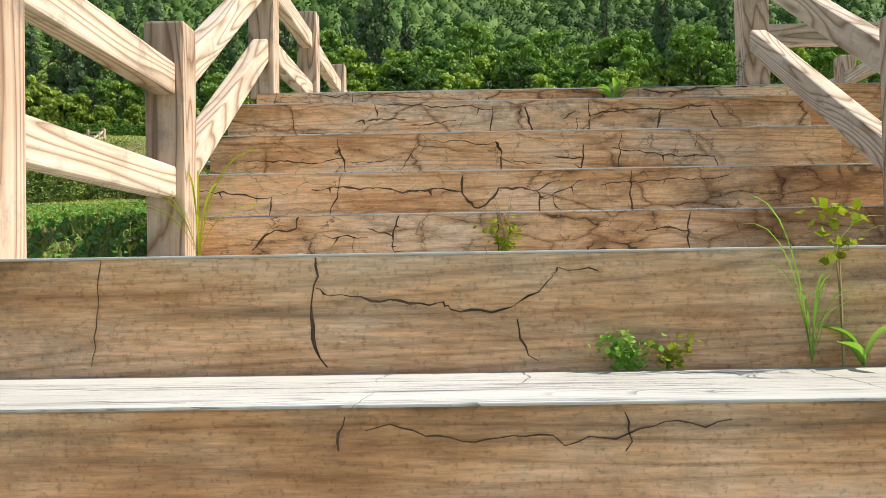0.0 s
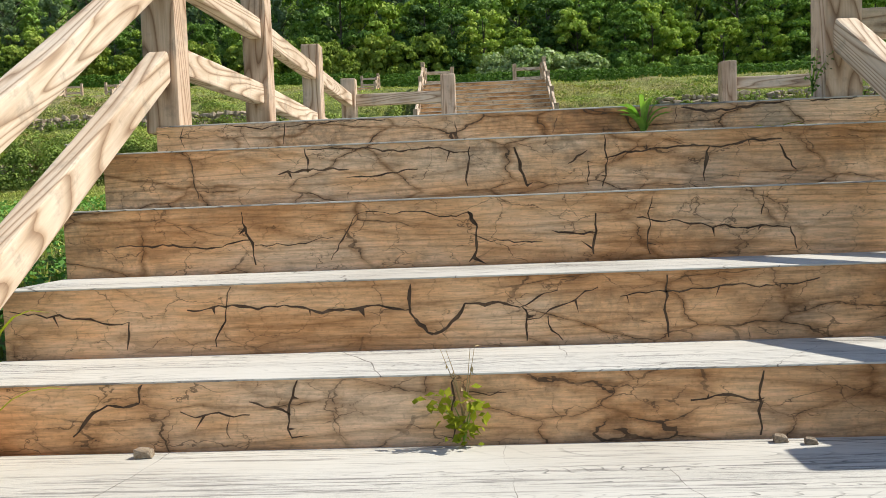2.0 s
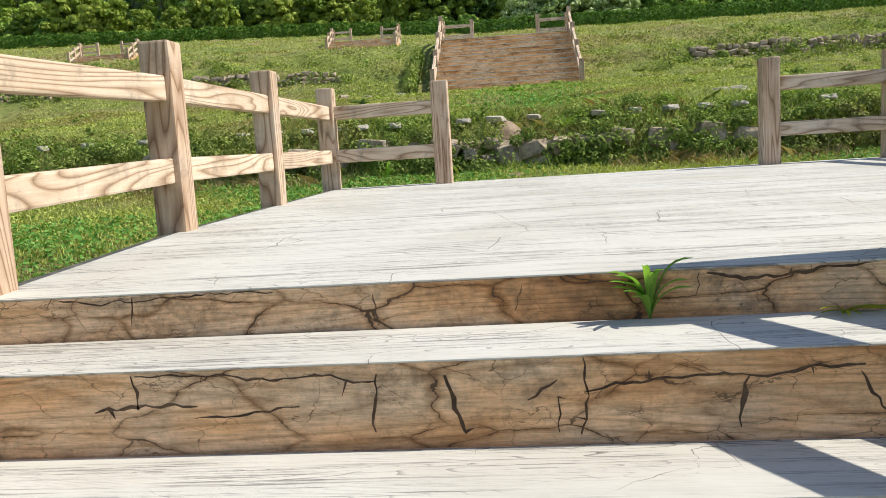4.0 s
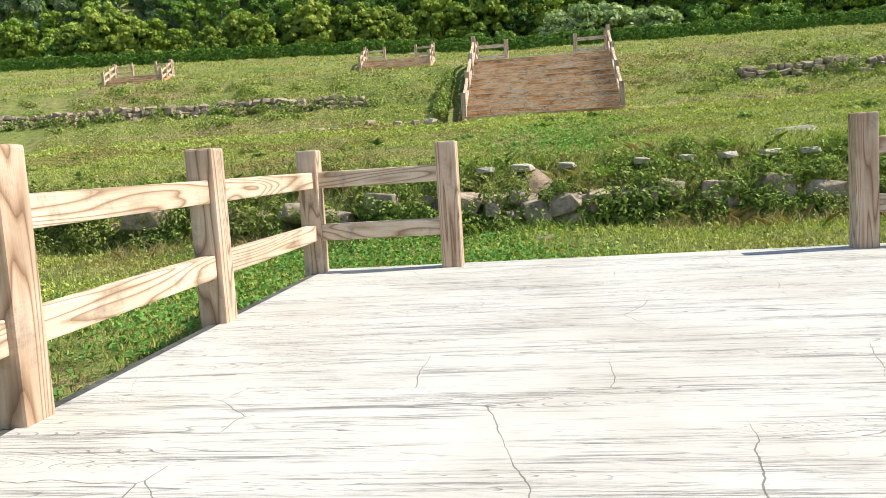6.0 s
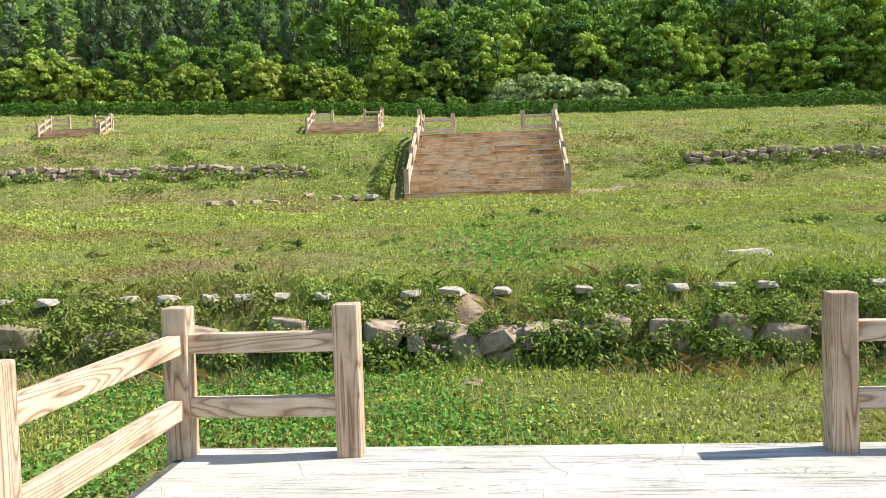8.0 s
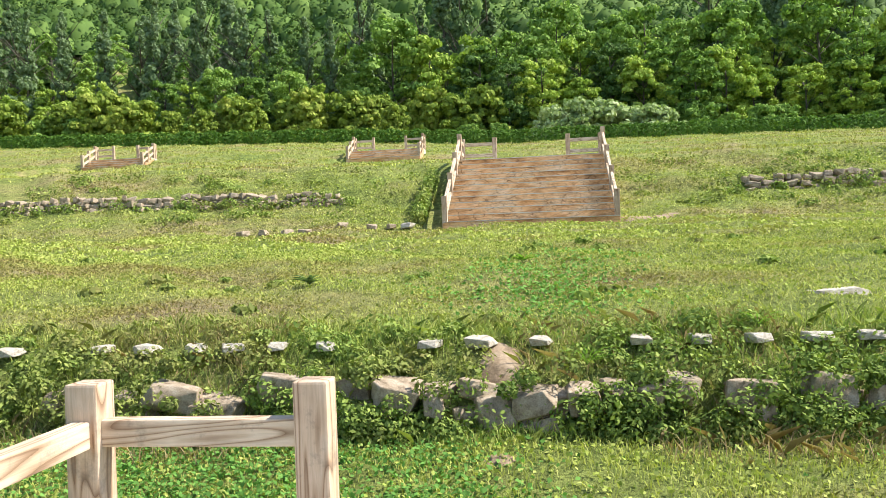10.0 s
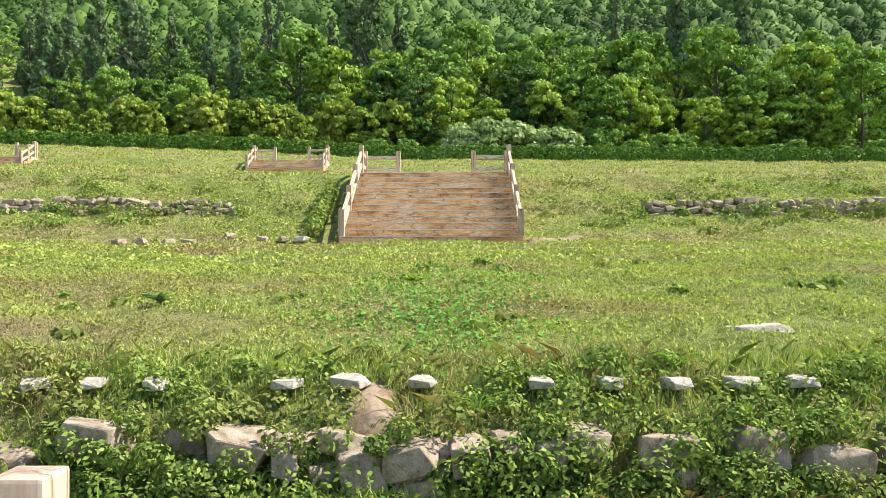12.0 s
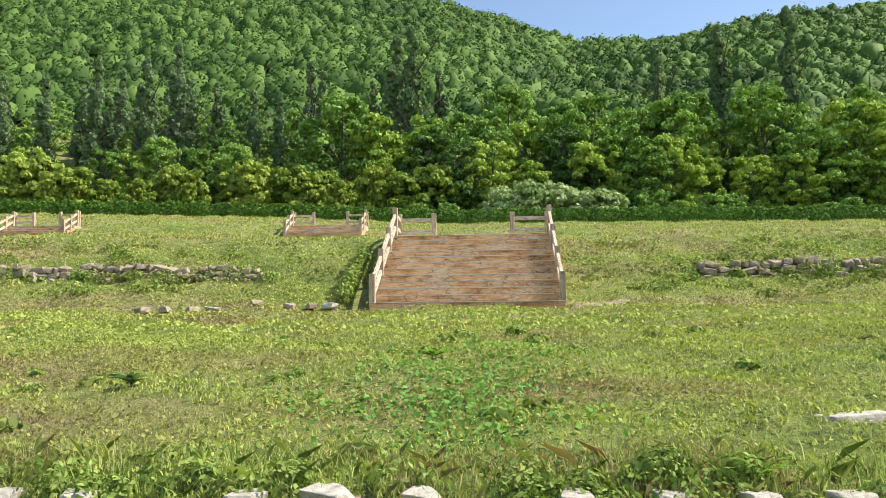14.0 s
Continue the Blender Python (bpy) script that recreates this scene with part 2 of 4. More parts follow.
EDGE = stone_material("dark_edge_strip", (0.045, 0.045, 0.04), (0.09, 0.09, 0.08), (0.16, 0.155, 0.14))
BARK = stone_material("rough_grey_bark", (0.05, 0.042, 0.032), (0.11, 0.095, 0.075), (0.19, 0.17, 0.14))
GRASS = leaf_material("lawn_blades", (0.22, 0.26, 0.06), (0.47, 0.50, 0.12), (0.70, 0.68, 0.26), 0.25, 0.95, 0.33)
LAWN_LEAF = leaf_material("lawn_herb_leaves", (0.20, 0.26, 0.05), (0.38, 0.44, 0.095), (0.54, 0.57, 0.18), 0.25, 0.7, 0.33)
CLOVER = leaf_material("clover_leaves", (0.09, 0.20, 0.04), (0.17, 0.35, 0.075), (0.27, 0.46, 0.11), 0.3)
WEED = leaf_material("weed_leaves", (0.10, 0.16, 0.035), (0.29, 0.38, 0.085), (0.58, 0.6, 0.21), 0.25, 0.65, 0.9)
STRAW = leaf_material("dry_straw", (0.264, 0.192, 0.096), (0.408, 0.312, 0.168), (0.540, 0.432, 0.240), 0.25)
YELLOW_LEAF = leaf_material("yellow_green_leaves", (0.22, 0.26, 0.02), (0.36, 0.38, 0.03), (0.5, 0.46, 0.05), 0.4)
FRESH = leaf_material("fresh_green_leaves", (0.16, 0.3, 0.05), (0.27, 0.45, 0.08), (0.42, 0.56, 0.13), 0.4)
HEDGE_MAT = leaf_material("hedge_leaves", (0.056, 0.120, 0.022), (0.096, 0.192, 0.035), (0.176, 0.288, 0.056), 0.3)
TREE_DARK = leaf_material("broadleaf_dark", (0.045, 0.09, 0.025), (0.10, 0.18, 0.05), (0.20, 0.31, 0.085), 0.24)
TREE_MID = leaf_material("broadleaf_mid", (0.08, 0.16, 0.035), (0.21, 0.34, 0.075), (0.40, 0.53, 0.14), 0.24)
TREE_BRIGHT = leaf_material("broadleaf_bright", (0.14, 0.24, 0.04), (0.32, 0.44, 0.075), (0.50, 0.58, 0.14), 0.24)
TREE_GREY = leaf_material("poplar_grey_green", (0.10, 0.165, 0.07), (0.18, 0.26, 0.125), (0.28, 0.36, 0.2), 0.32)
SHRUB_YEL = leaf_material("yellowing_shrub", (0.13, 0.20, 0.04), (0.27, 0.35, 0.06), (0.42, 0.44, 0.1), 0.24)
SHRUB_PALE = leaf_material("pale_flowering_shrub", (0.16, 0.24, 0.09), (0.33, 0.42, 0.18), (0.58, 0.64, 0.38), 0.3)
HILL_LEAF = leaf_material("hillside_canopy", (0.04, 0.085, 0.02), (0.085, 0.155, 0.034), (0.15, 0.235, 0.055), 0.12, 0.75, 0.035, (0.022, 0.05, 0.016))


# ---- mesh helpers ----
def link_mesh(name, mesh, mat, parent=None, label=""):
    ob = new(name, mesh)
    if mat is not None and not mesh.materials:
        mesh.materials.append(mat)
    if parent is not None:
        ob.parent = parent
    if label:
        ob["label"] = label
    return ob


def part(name, bm, mat, parent=None, label="", smooth=False):
    mesh = bpy.data.meshes.new(name)
    bm.to_mesh(mesh)
    bm.free()
    if smooth:
        mesh.shade_smooth()
    return link_mesh(name, mesh, mat, parent, label)


def block(x0, x1, y0, y1, z0, z1, edge=0.008, rough=0.0, cuts=0):
    """A block with worn, slightly uneven edges."""
    bm = bmesh.new()
    bmesh.ops.create_cube(bm, size=1.0)
    bmesh.ops.scale(bm, vec=(x1 - x0, y1 - y0, z1 - z0), verts=bm.verts)
    bmesh.ops.translate(bm, vec=((x0 + x1) / 2, (y0 + y1) / 2, (z0 + z1) / 2), verts=bm.verts)
    if edge > 0:
        bmesh.ops.bevel(bm, geom=bm.edges[:], offset=edge, segments=2, affect="EDGES", profile=0.6)
    if cuts:
        bmesh.ops.subdivide_edges(bm, edges=[e for e in bm.edges if e.calc_length() > 0.4 * max(x1 - x0, y1 - y0, z1 - z0)], cuts=cuts, use_grid_fill=True)
    if rough > 0:
        for v in bm.verts:
            v.co += noise.noise_vector(v.co * 3.1) * rough
    return bm


def beam(p, q, w, h, edge=0.01):
    """A rail from p to q, w wide and h high, about its own middle line; it lies in a plane of constant x or y."""
    p, q = Vector(p), Vector(q)
    d = q - p
    bm = block(-w / 2, w / 2, -d.length / 2, d.length / 2, -h / 2, h / 2, edge)
    flat = Vector((d.x, d.y, 0))
    yaw = math.atan2(-flat.x, flat.y)
    tilt = math.atan2(d.z, flat.length)
    m = Matrix.Translation((p + q) / 2) @ Matrix.Rotation(yaw, 4, "Z") @ Matrix.Rotation(tilt, 4, "X")
    return bm, m


def empty(name, loc, label, category, group="", kind=""):
    e = new(name)
    e.location = loc
    e.empty_display_size = 0.1
    return tagged(e, label, category, group, kind)


rng = np.random.default_rng(5)


def cloud_mesh(name, pts, nrm, size, aspect=1.6, tri=False):
    """Many small leaf-shaped faces: centres, facing directions and sizes."""
    n = len(pts)
    nrm = nrm / (np.linalg.norm(nrm, axis=1, keepdims=True) + 1e-9)
    a = np.cross(nrm, rng.normal(size=(n, 3)))
    a /= np.linalg.norm(a, axis=1, keepdims=True) + 1e-9
    b = np.cross(nrm, a)
    s = np.asarray(size).reshape(-1, 1) * np.ones((n, 1))
    a, b = a * s * 0.5 * aspect, b * s * 0.5
    fold = nrm * s * 0.12
    co = np.stack([pts - a, pts - b * 0.9 + fold, pts + a, pts + b * 0.9 + fold], 1).reshape(-1, 3)
    mesh = bpy.data.meshes.new(name)
    mesh.vertices.add(4 * n)
    mesh.vertices.foreach_set("co", co.ravel().astype(np.float32))
    mesh.loops.add(4 * n)
    mesh.loops.foreach_set("vertex_index", np.arange(4 * n, dtype=np.int32))
    mesh.polygons.add(n)
    mesh.polygons.foreach_set("loop_start", np.arange(0, 4 * n, 4, dtype=np.int32))
    mesh.update(calc_edges=True)
    return mesh


def blade_mesh(name, base, height, width, lean=0.5):
    """Grass blades: narrow bent triangles pairs, rooted at base."""
    n = len(base)
    ang = rng.uniform(0, 2 * np.pi, n)
    side = np.stack([np.cos(ang), np.sin(ang), np.zeros(n)], 1) * (np.asarray(width).reshape(-1, 1) * np.ones((n, 1)) / 2)
    h = np.asarray(height).reshape(-1, 1) * np.ones((n, 1))
    la = rng.uniform(0, 2 * np.pi, n)
    ld = np.stack([np.cos(la), np.sin(la), np.zeros(n)], 1) * rng.uniform(0.1, 1, (n, 1)) * lean
    mid = base + h * 0.55 * np.array([0, 0, 1]) + ld * h * 0.25
    tip = base + h * np.array([0, 0, 1]) * rng.uniform(0.75, 1, (n, 1)) + ld * h
    co = np.stack([base - side, base + side, mid + side * 0.8, tip, mid - side * 0.8], 1).reshape(-1, 3)
    mesh = bpy.data.meshes.new(name)
    mesh.vertices.add(5 * n)
    mesh.vertices.foreach_set("co", co.ravel().astype(np.float32))
    mesh.loops.add(5 * n)
    mesh.loops.foreach_set("vertex_index", np.arange(5 * n, dtype=np.int32))
    mesh.polygons.add(n)
    mesh.polygons.foreach_set("loop_start", np.arange(0, 5 * n, 5, dtype=np.int32))
    mesh.update(calc_edges=True)
    return mesh


# ---- the lie of the land ----
PROFILE_Y = [-4000, -9, -5.6, -1.3, 0.0, 4.9, 7.35, 7.55, 7.75, 8.25, 9.3, 12, 23.2, 25.6, 26.0, 26.35, 29, 36, 44, 46.2, 48, 60, 66, 80, 100]
PROFILE_Z = [-2.9, -2.9, -2.75, -1.22, -0.8, -0.3, -0.02, 0.06, 0.40, 0.64, 0.82, 1.2, 1.85, 2.6, 2.74, 3.1, 4.2, 4.8, 5.85, 6.02, 6.6, 8.6, 9.3, 11.9, 17.6]
RIDGE_X = [-900, -300, -159, -79, -23, 3, 33, 73, 94, 114, 147, 260, 900]
RIDGE_Z = [140, 138, 128, 125, 121, 115, 104, 104, 109, 113, 114, 126, 132]


# x from and to, y from and to, foot height and slope of each flight on the upper terraces
FAR_STAIRS = [(0.42, 5.22, 23.45, 27.94, 1.85, 0.514), (-7.95, -3.7, 46.0, 47.6, 6.32, 0.46), (-24.2, -20.3, 46.0, 47.4, 6.62, 0.5)]


def land(x, y):
    x, y = np.asarray(x, float), np.asarray(y, float)
    z = np.interp(y, PROFILE_Y, PROFILE_Z)
    up = np.clip((y - 34) / 20, 0, 1)
    z = z + np.clip((y - 23.5) / 3, 0, 1) * np.clip(-x, 0, 12) * 0.025
    z = z + up * np.clip(-x, 0, 60) * 0.034 - up * np.clip(x - 5, 0, 60) * 0.012
    far = np.clip((y - 95) / 205, 0, 1)
    top = np.interp(x * 300 / np.maximum(y, 60), RIDGE_X, RIDGE_Z)
    z = z + far * (2 - far) * 0.5 * (top - 17) + far * far * 0.5 * (top - 17)
    wob = 0.05 * np.sin(x * 1.3 + np.sin(y * 0.9) * 1.5) * np.sin(y * 0.7 + 1.0) + 0.03 * np.sin(x * 3.1 + y * 2.3)
    z = z + wob * np.clip((y - 4) / 6, 0.3, 1.5) * (y < 70)
    for x0, x1, y0, y1, z0, k in FAR_STAIRS:
        inside = (x > x0 - 0.12) & (x < x1 + 0.12) & (y > y0 - 0.3) & (y < y1 + 1.7)
        before = (x > x0 - 0.5) & (x < x1 + 0.5) & (y > y0 - 8) & (y < y0 + 0.1) & (y0 > 40)
        z = np.where(before, np.minimum(z, z0 - 0.02 + (y - y0) * 0.17), z)
        z = np.where(inside, np.minimum(z, z0 + np.clip(y - y0, -1, y1 - y0) * k - 0.16), z)
    folds = np.sin(x * 0.045 + 1.3) * np.sin(y * 0.02 + x * 0.011)
    return z + far * 9 * folds * (1 - far)


def build_ground():
    xs = np.unique(np.concatenate([np.linspace(-2500, -120, 12), np.linspace(-120, -30, 31), np.linspace(-30, 40, 281), np.linspace(40, 130, 31), np.linspace(130, 2500, 12)]))
    ys = np.unique(np.concatenate([np.linspace(-2500, -10, 8), np.linspace(-10, 7, 60), np.linspace(7, 10, 41), np.linspace(10, 30, 101), np.linspace(30, 70, 61), np.linspace(45, 50, 26), np.linspace(70, 300, 60), np.linspace(300, 330, 4), [900, 2500]]))
    gx, gy = np.meshgrid(xs, ys)
    z = land(gx, np.minimum(gy, 300))
    z = np.where(gy > 300, z - 0.25 * np.minimum(gy - 300, 400), z)
    nx, ny = len(xs), len(ys)
    co = np.stack([gx, gy, z], -1).reshape(-1, 3)
    i = (np.arange(ny - 1)[:, None] * nx + np.arange(nx - 1)[None]).ravel()
    mesh = bpy.data.meshes.new("ground")
    mesh.from_pydata(co.tolist(), [], np.stack([i, i + 1, i + nx + 1, i + nx], 1).tolist())
    mesh.shade_smooth()
    return tagged(link_mesh("ground", mesh, GROUND), "sunlit grassy terraces rising to a wooded hillside", "ground", kind="structure")


build_ground()

# ---- near stairs and deck ----
X0, X1 = 1.2, 4.15
DECK_X1, DECK_Y1 = 6.14, 4.95
RISE, GO = 0.232, 0.348
LAND_Z, LAND_Y0 = -0.97, -2.822

deck = empty("deck", (3.7, 2.4, -0.2), "raised concrete deck with a bleached timber-look top", "deck", kind="structure")


def in_place(ob, parent):
    ob.parent = parent
    ob.matrix_parent_inverse = Matrix.Translation(parent.location).inverted()
    return ob


FALL, FALL_Y = 0.038, 1.4


def falling(bm):
    """Lets the slab fall a little towards the stairs."""
    bmesh.ops.bisect_plane(bm, geom=bm.verts[:] + bm.edges[:] + bm.faces[:], plane_co=(0, FALL_Y, 0), plane_no=(0, 1, 0))
    for v in bm.verts:
        v.co.z -= FALL * max(0.0, 1 - v.co.y / FALL_Y)
    return bm


# narrow dark strip, 4 mm below the deck top, along its open side
in_place(part("deck_edge", falling(block(X0 + 0.065, X0 + 0.118, 0.004, DECK_Y1, -0.05, -0.004, 0.004)), EDGE, label="narrow dark strip along the deck's edge"), deck)
in_place(part("deck_top", falling(block(X0 + 0.12, DECK_X1, 0.001, DECK_Y1, -0.006, 0.0, 0.0025)), TREAD), deck)
in_place(part("deck_front", block(X0 + 0.065, DECK_X1, 0.0, 0.2, -1.1, -0.0055 - FALL, 0.004), RISER), deck)
in_place(part("deck_base", falling(block(X0 + 0.075, DECK_X1 - 0.02, 0.2, DECK_Y1 - 0.02, -1.1, -0.012, 0.004)), RISER), deck)

stairs = empty("staircase", (2.7, -2.5, -2.6), "worn concrete stairs with cracked timber-look risers and bleached treads", "stairs", kind="structure")


def step(y_face, y_back, z_top, mat):
    """One step: a brown cracked riser block under a pale tread slab."""
    in_place(part("riser", block(X0, X1, y_face + 0.004, y_back + 0.02, z_top - RISE - 0.02, z_top - 0.005, 0.004), mat), stairs)
    in_place(part("tread", block(X0 - 0.002, X1 + 0.002, y_face + 0.001, y_back - 0.012, z_top - 0.0055, z_top, 0.0025), TREAD), stairs)


FLIGHT = [(0.0, -0.038), (-0.349, -0.168), (-0.655, -0.377), (-1.018, -0.6), (-1.359, -0.8), (-2.822, -0.97)]
for (yb, zb), (ya, za) in zip(FLIGHT, FLIGHT[1:]):
    step(ya, yb, za, RISER if ya > -2 else RISER_LOWER)
for k in range(1, 8):
    step(LAND_Y0 - GO * k, LAND_Y0 - GO * (k - 1), LAND_Z - 0.232 - 0.2 * (k - 1), RISER_LOWER)

# ---- cracks in the risers ----
def cracks(parent, y_face, z_top, height, lines):
    """Jagged open cracks across one riser: start and end along it and up its height (0 to 1), and width in millimetres."""
    bm = bmesh.new()
    r = random.Random(int(abs(y_face) * 1000) + 3)
    for x0, u0, x1, u1, w in lines:
        p, q = Vector((x0, 0, z_top - height * (1 - u0))), Vector((x1, 0, z_top - height * (1 - u1)))
        d = q - p
        side = Vector((-d.z, 0, d.x)).normalized()
        n = max(4, int(d.length / 0.018))
        drift, last = 0.0, None
        for k in range(n + 1):
            u = k / n
            drift = (drift + r.uniform(-0.009, 0.009)) * 0.86
            c = p.lerp(q, u) + side * drift * math.sin(math.pi * u) ** 0.3
            half = w * 0.0007 * r.uniform(0.35, 1.15) * (0.35 + 0.65 * math.sin(math.pi * min(1, max(0, u * 0.8 + 0.1))))
            row = []
            for k_side in (-1, 1):
                v = c + side * half * k_side
                v.z = min(max(v.z, z_top - height + 0.001), z_top - 0.007)
                row.append(bm.verts.new((v.x, y_face + 0.0028, v.z)))
            if last:
                bm.faces.new((last[0], last[1], row[1], row[0]))
            last = row
            if r.random() < 0.05 and w > 3:
                e = c + (side * r.choice((-1, 1)) + d.normalized() * r.uniform(-0.6, 0.6)) * r.uniform(0.015, 0.05)
                e.z = min(max(e.z, z_top - height + 0.001), z_top - 0.007)
                bm.faces.new([bm.verts.new((v.x, y_face + 0.0026, v.z)) for v in (c - side * half - d.normalized() * half, c + d.normalized() * half * 2, e)])
    bmesh.ops.recalc_face_normals(bm, faces=bm.faces[:])
    in_place(part("cracks", bm, CRACK, label="dark jagged cracks"), parent)


cracks(deck, -0.004, -0.038, 0.13, ((1.38, 0.95, 1.38, 0.29, 4), (1.56, 0.98, 1.8, 0.81, 4), (1.8, 0.81, 2.21, 0.9, 4), (1.8, 0.98, 1.79, 0.28, 4), (2.49, 0.75, 2.5, 0.23, 4), (2.9, 0.79, 2.88, 0.28, 3), (3.39, 0.88, 3.6, 0.78, 7), (3.6, 0.78, 3.7, 0.91, 7), (3.7, 0.91, 4.08, 0.98, 7), (3.37, 0.89, 3.36, 0.41, 3)))
cracks(stairs, -0.349, -0.168, 0.209, ((1.51, 0.98, 1.55, 0.15, 5), (1.95, 0.94, 1.96, 0.53, 6), (1.85, 0.51, 2.11, 0.55, 7), (2.1, 0.41, 2.36, 0.51, 5), (1.96, 0.93, 2.55, 0.78, 5), (2.55, 0.86, 2.54, 0.18, 6), (2.71, 0.82, 2.75, 0.16, 8), (2.9, 0.5, 2.97, 0.72, 5), (2.97, 0.53, 2.97, 0.12, 4), (3.03, 0.97, 3.02, 0.09, 5), (3.03, 0.57, 3.4, 0.7, 6), (3.4, 0.7, 3.65, 0.78, 6), (3.4, 0.7, 3.38, 0.12, 9), (3.64, 0.71, 3.7, 0.25, 6)))
cracks(stairs, -0.655, -0.377, 0.223, ((1.8, 0.9, 1.84, 0.11, 7), (1.37, 0.43, 1.82, 0.48, 5), (2.18, 0.8, 2.54, 0.77, 3), (2.18, 0.8, 2.09, 0.15, 4), (1.84, 0.4, 2.1, 0.48, 3), (2.54, 0.78, 2.57, 0.57, 9), (2.57, 0.57, 2.54, 0.05, 9), (2.56, 0.44, 2.78, 0.3, 4), (2.81, 0.46, 2.95, 0.41, 5), (2.95, 0.69, 2.94, 0.1, 8), (3.13, 0.9, 3.12, 0.07, 4), (3.08, 0.6, 3.56, 0.38, 5), (3.48, 0.92, 3.47, 0.58, 3), (3.56, 0.4, 3.58, 0.08, 4)))
cracks(stairs, -1.018, -0.6, 0.2, ((1.22, 0.7, 1.57, 0.5, 5), (1.57, 0.5, 1.56, 0.1, 5), (1.74, 0.64, 2.02, 0.67, 6), (2.02, 0.67, 2.38, 0.55, 7), (1.87, 0.95, 1.82, 0.1, 4), (2.38, 0.91, 2.39, 0.41, 8), (2.39, 0.41, 2.44, 0.19, 12), (2.44, 0.19, 2.53, 0.61, 13), (2.53, 0.61, 2.68, 0.54, 7), (2.68, 0.53, 2.79, 0.76, 4), (2.69, 0.53, 2.7, 0.35, 6), (2.7, 0.35, 2.9, 0.78, 4), (2.7, 0.35, 2.7, 0.06, 6), (2.76, 0.4, 2.8, 0.05, 5), (3.09, 0.92, 3.09, 0.05, 6), (2.96, 0.64, 3.5, 0.81, 4)))
cracks(stairs, -1.359, -0.8, 0.17, ((1.57, 0.22, 1.66, 0.67, 6), (1.66, 0.67, 1.74, 0.69, 6), (1.74, 0.69, 1.75, 0.98, 6), (1.84, 0.55, 2.01, 0.48, 4), (2.01, 0.67, 2.11, 0.47, 5), (2.13, 0.96, 2.11, 0.14, 6), (1.96, 0.49, 1.96, 0.14, 3), (2.51, 0.98, 2.5, 0.08, 4), (2.53, 0.73, 2.63, 0.71, 3), (3.06, 0.53, 3.23, 0.54, 5), (3.23, 0.92, 3.22, 0.02, 6)))
cracks(stairs, -2.822, -0.97, 0.232, ((2.06, 0.98, 2.05, 0.57, 5), (2.05, 0.57, 2.08, 0.05, 6), (1.64, 0.98, 1.62, 0.08, 2), (2.06, 0.71, 2.09, 0.65, 3), (2.09, 0.65, 2.3, 0.58, 4), (2.3, 0.58, 2.32, 0.52, 3), (2.32, 0.52, 2.44, 0.53, 4), (2.44, 0.53, 2.52, 0.78, 3), (2.52, 0.78, 2.53, 0.86, 3), (2.53, 0.86, 2.61, 0.82, 2), (2.45, 0.43, 2.49, 0.08, 3)))
cracks(stairs, -3.17, -1.202, 0.2, ((2.19, 0.8, 2.41, 0.75, 2), (2.41, 0.75, 2.49, 0.67, 2), (2.49, 0.67, 2.64, 0.84, 2), (2.64, 0.84, 2.74, 0.85, 2), (2.16, 0.91, 2.15, 0.65, 3), (2.58, 0.92, 2.58, 0.62, 3)))

# ---- fences of timber-look concrete ----
PW, PH = 0.146, 0.88
LOW, HIGH, RH, RW = 0.288, 0.665, 0.116, 0.082


def post(parent, x, y, z, h=PH, sink=0.0):
    bm = block(-PW / 2, PW / 2, -PW / 2, PW / 2, -sink, h, 0.012)
    for v in bm.verts:
        v.co.x += noise.noise(v.co * 2 + Vector((x, y, 0))) * 0.006
    ob = part("post", bm, POST_MAT)
    ob.location = Vector((x, y, z)) - parent.location
    ob.parent = parent
    return ob


def rail(parent, p, q):
    bm, m = beam(p, q, RW, RH)
    ob = part("rail", bm, RAIL_Y)
    ob.matrix_basis = Matrix.Translation(-parent.location) @ m
    ob.parent = parent
    return ob


def fence(points, posts, label, group="fences of the near stairs"):
    """A run of fence through post feet; posts says which feet get a post of this run."""
    f = empty("timber_fence", points[0], label, "fence", group)
    for p, own in zip(points, posts):
        if own:
            post(f, *p, sink=0.03)
    for a, b in zip(points, points[1:]):
        a, b = Vector(a), Vector(b)
        d = (b - a)
        flat = Vector((d.x, d.y, 0)).normalized() * (PW / 2 - 0.015)
        k = flat.length / Vector((d.x, d.y)).length
        for h in (LOW, HIGH):
            rail(f, a + flat + Vector((0, 0, h + d.z * k)), b - flat + Vector((0, 0, h - d.z * k)))
    return f


LX, RX, SX = 1.29, 6.03, 4.03
PY = [0.09, 1.517, 3.071, 4.808]
fence([(LX, y, -0.035 if y < 1 else 0) for y in PY], [1] * 4, "weathered timber-look fence along the deck's open side")
fence([(LX, PY[3], 0), (2.293, PY[3], 0)], [0, 1], "short two-rail timber-look fence at the deck's end")
fence([(RX, PY[3], 0), (5.037, PY[3], 0)], [0, 1], "short two-rail timber-look fence beside the deck's exit")
fence([(RX, y, -0.035 if y < 1 else 0) for y in PY], [1] * 4, "weathered timber-look fence along the deck's far side")
fence([(SX, PY[0], -0.035), (RX, PY[0], -0.035)], [1, 0], "timber-look fence across the deck's front")
fence([(LX, PY[0], -0.035), (LX, -1.42, LAND_Z), (LX, -2.64, LAND_Z)], [0, 1, 1], "sloping timber-look handrail with knots beside the stairs")
fence([(SX, PY[0], -0.035), (SX, -1.42, LAND_Z), (SX, -2.64, LAND_Z)], [0, 1, 1], "sloping timber-look handrail shading the stair treads")


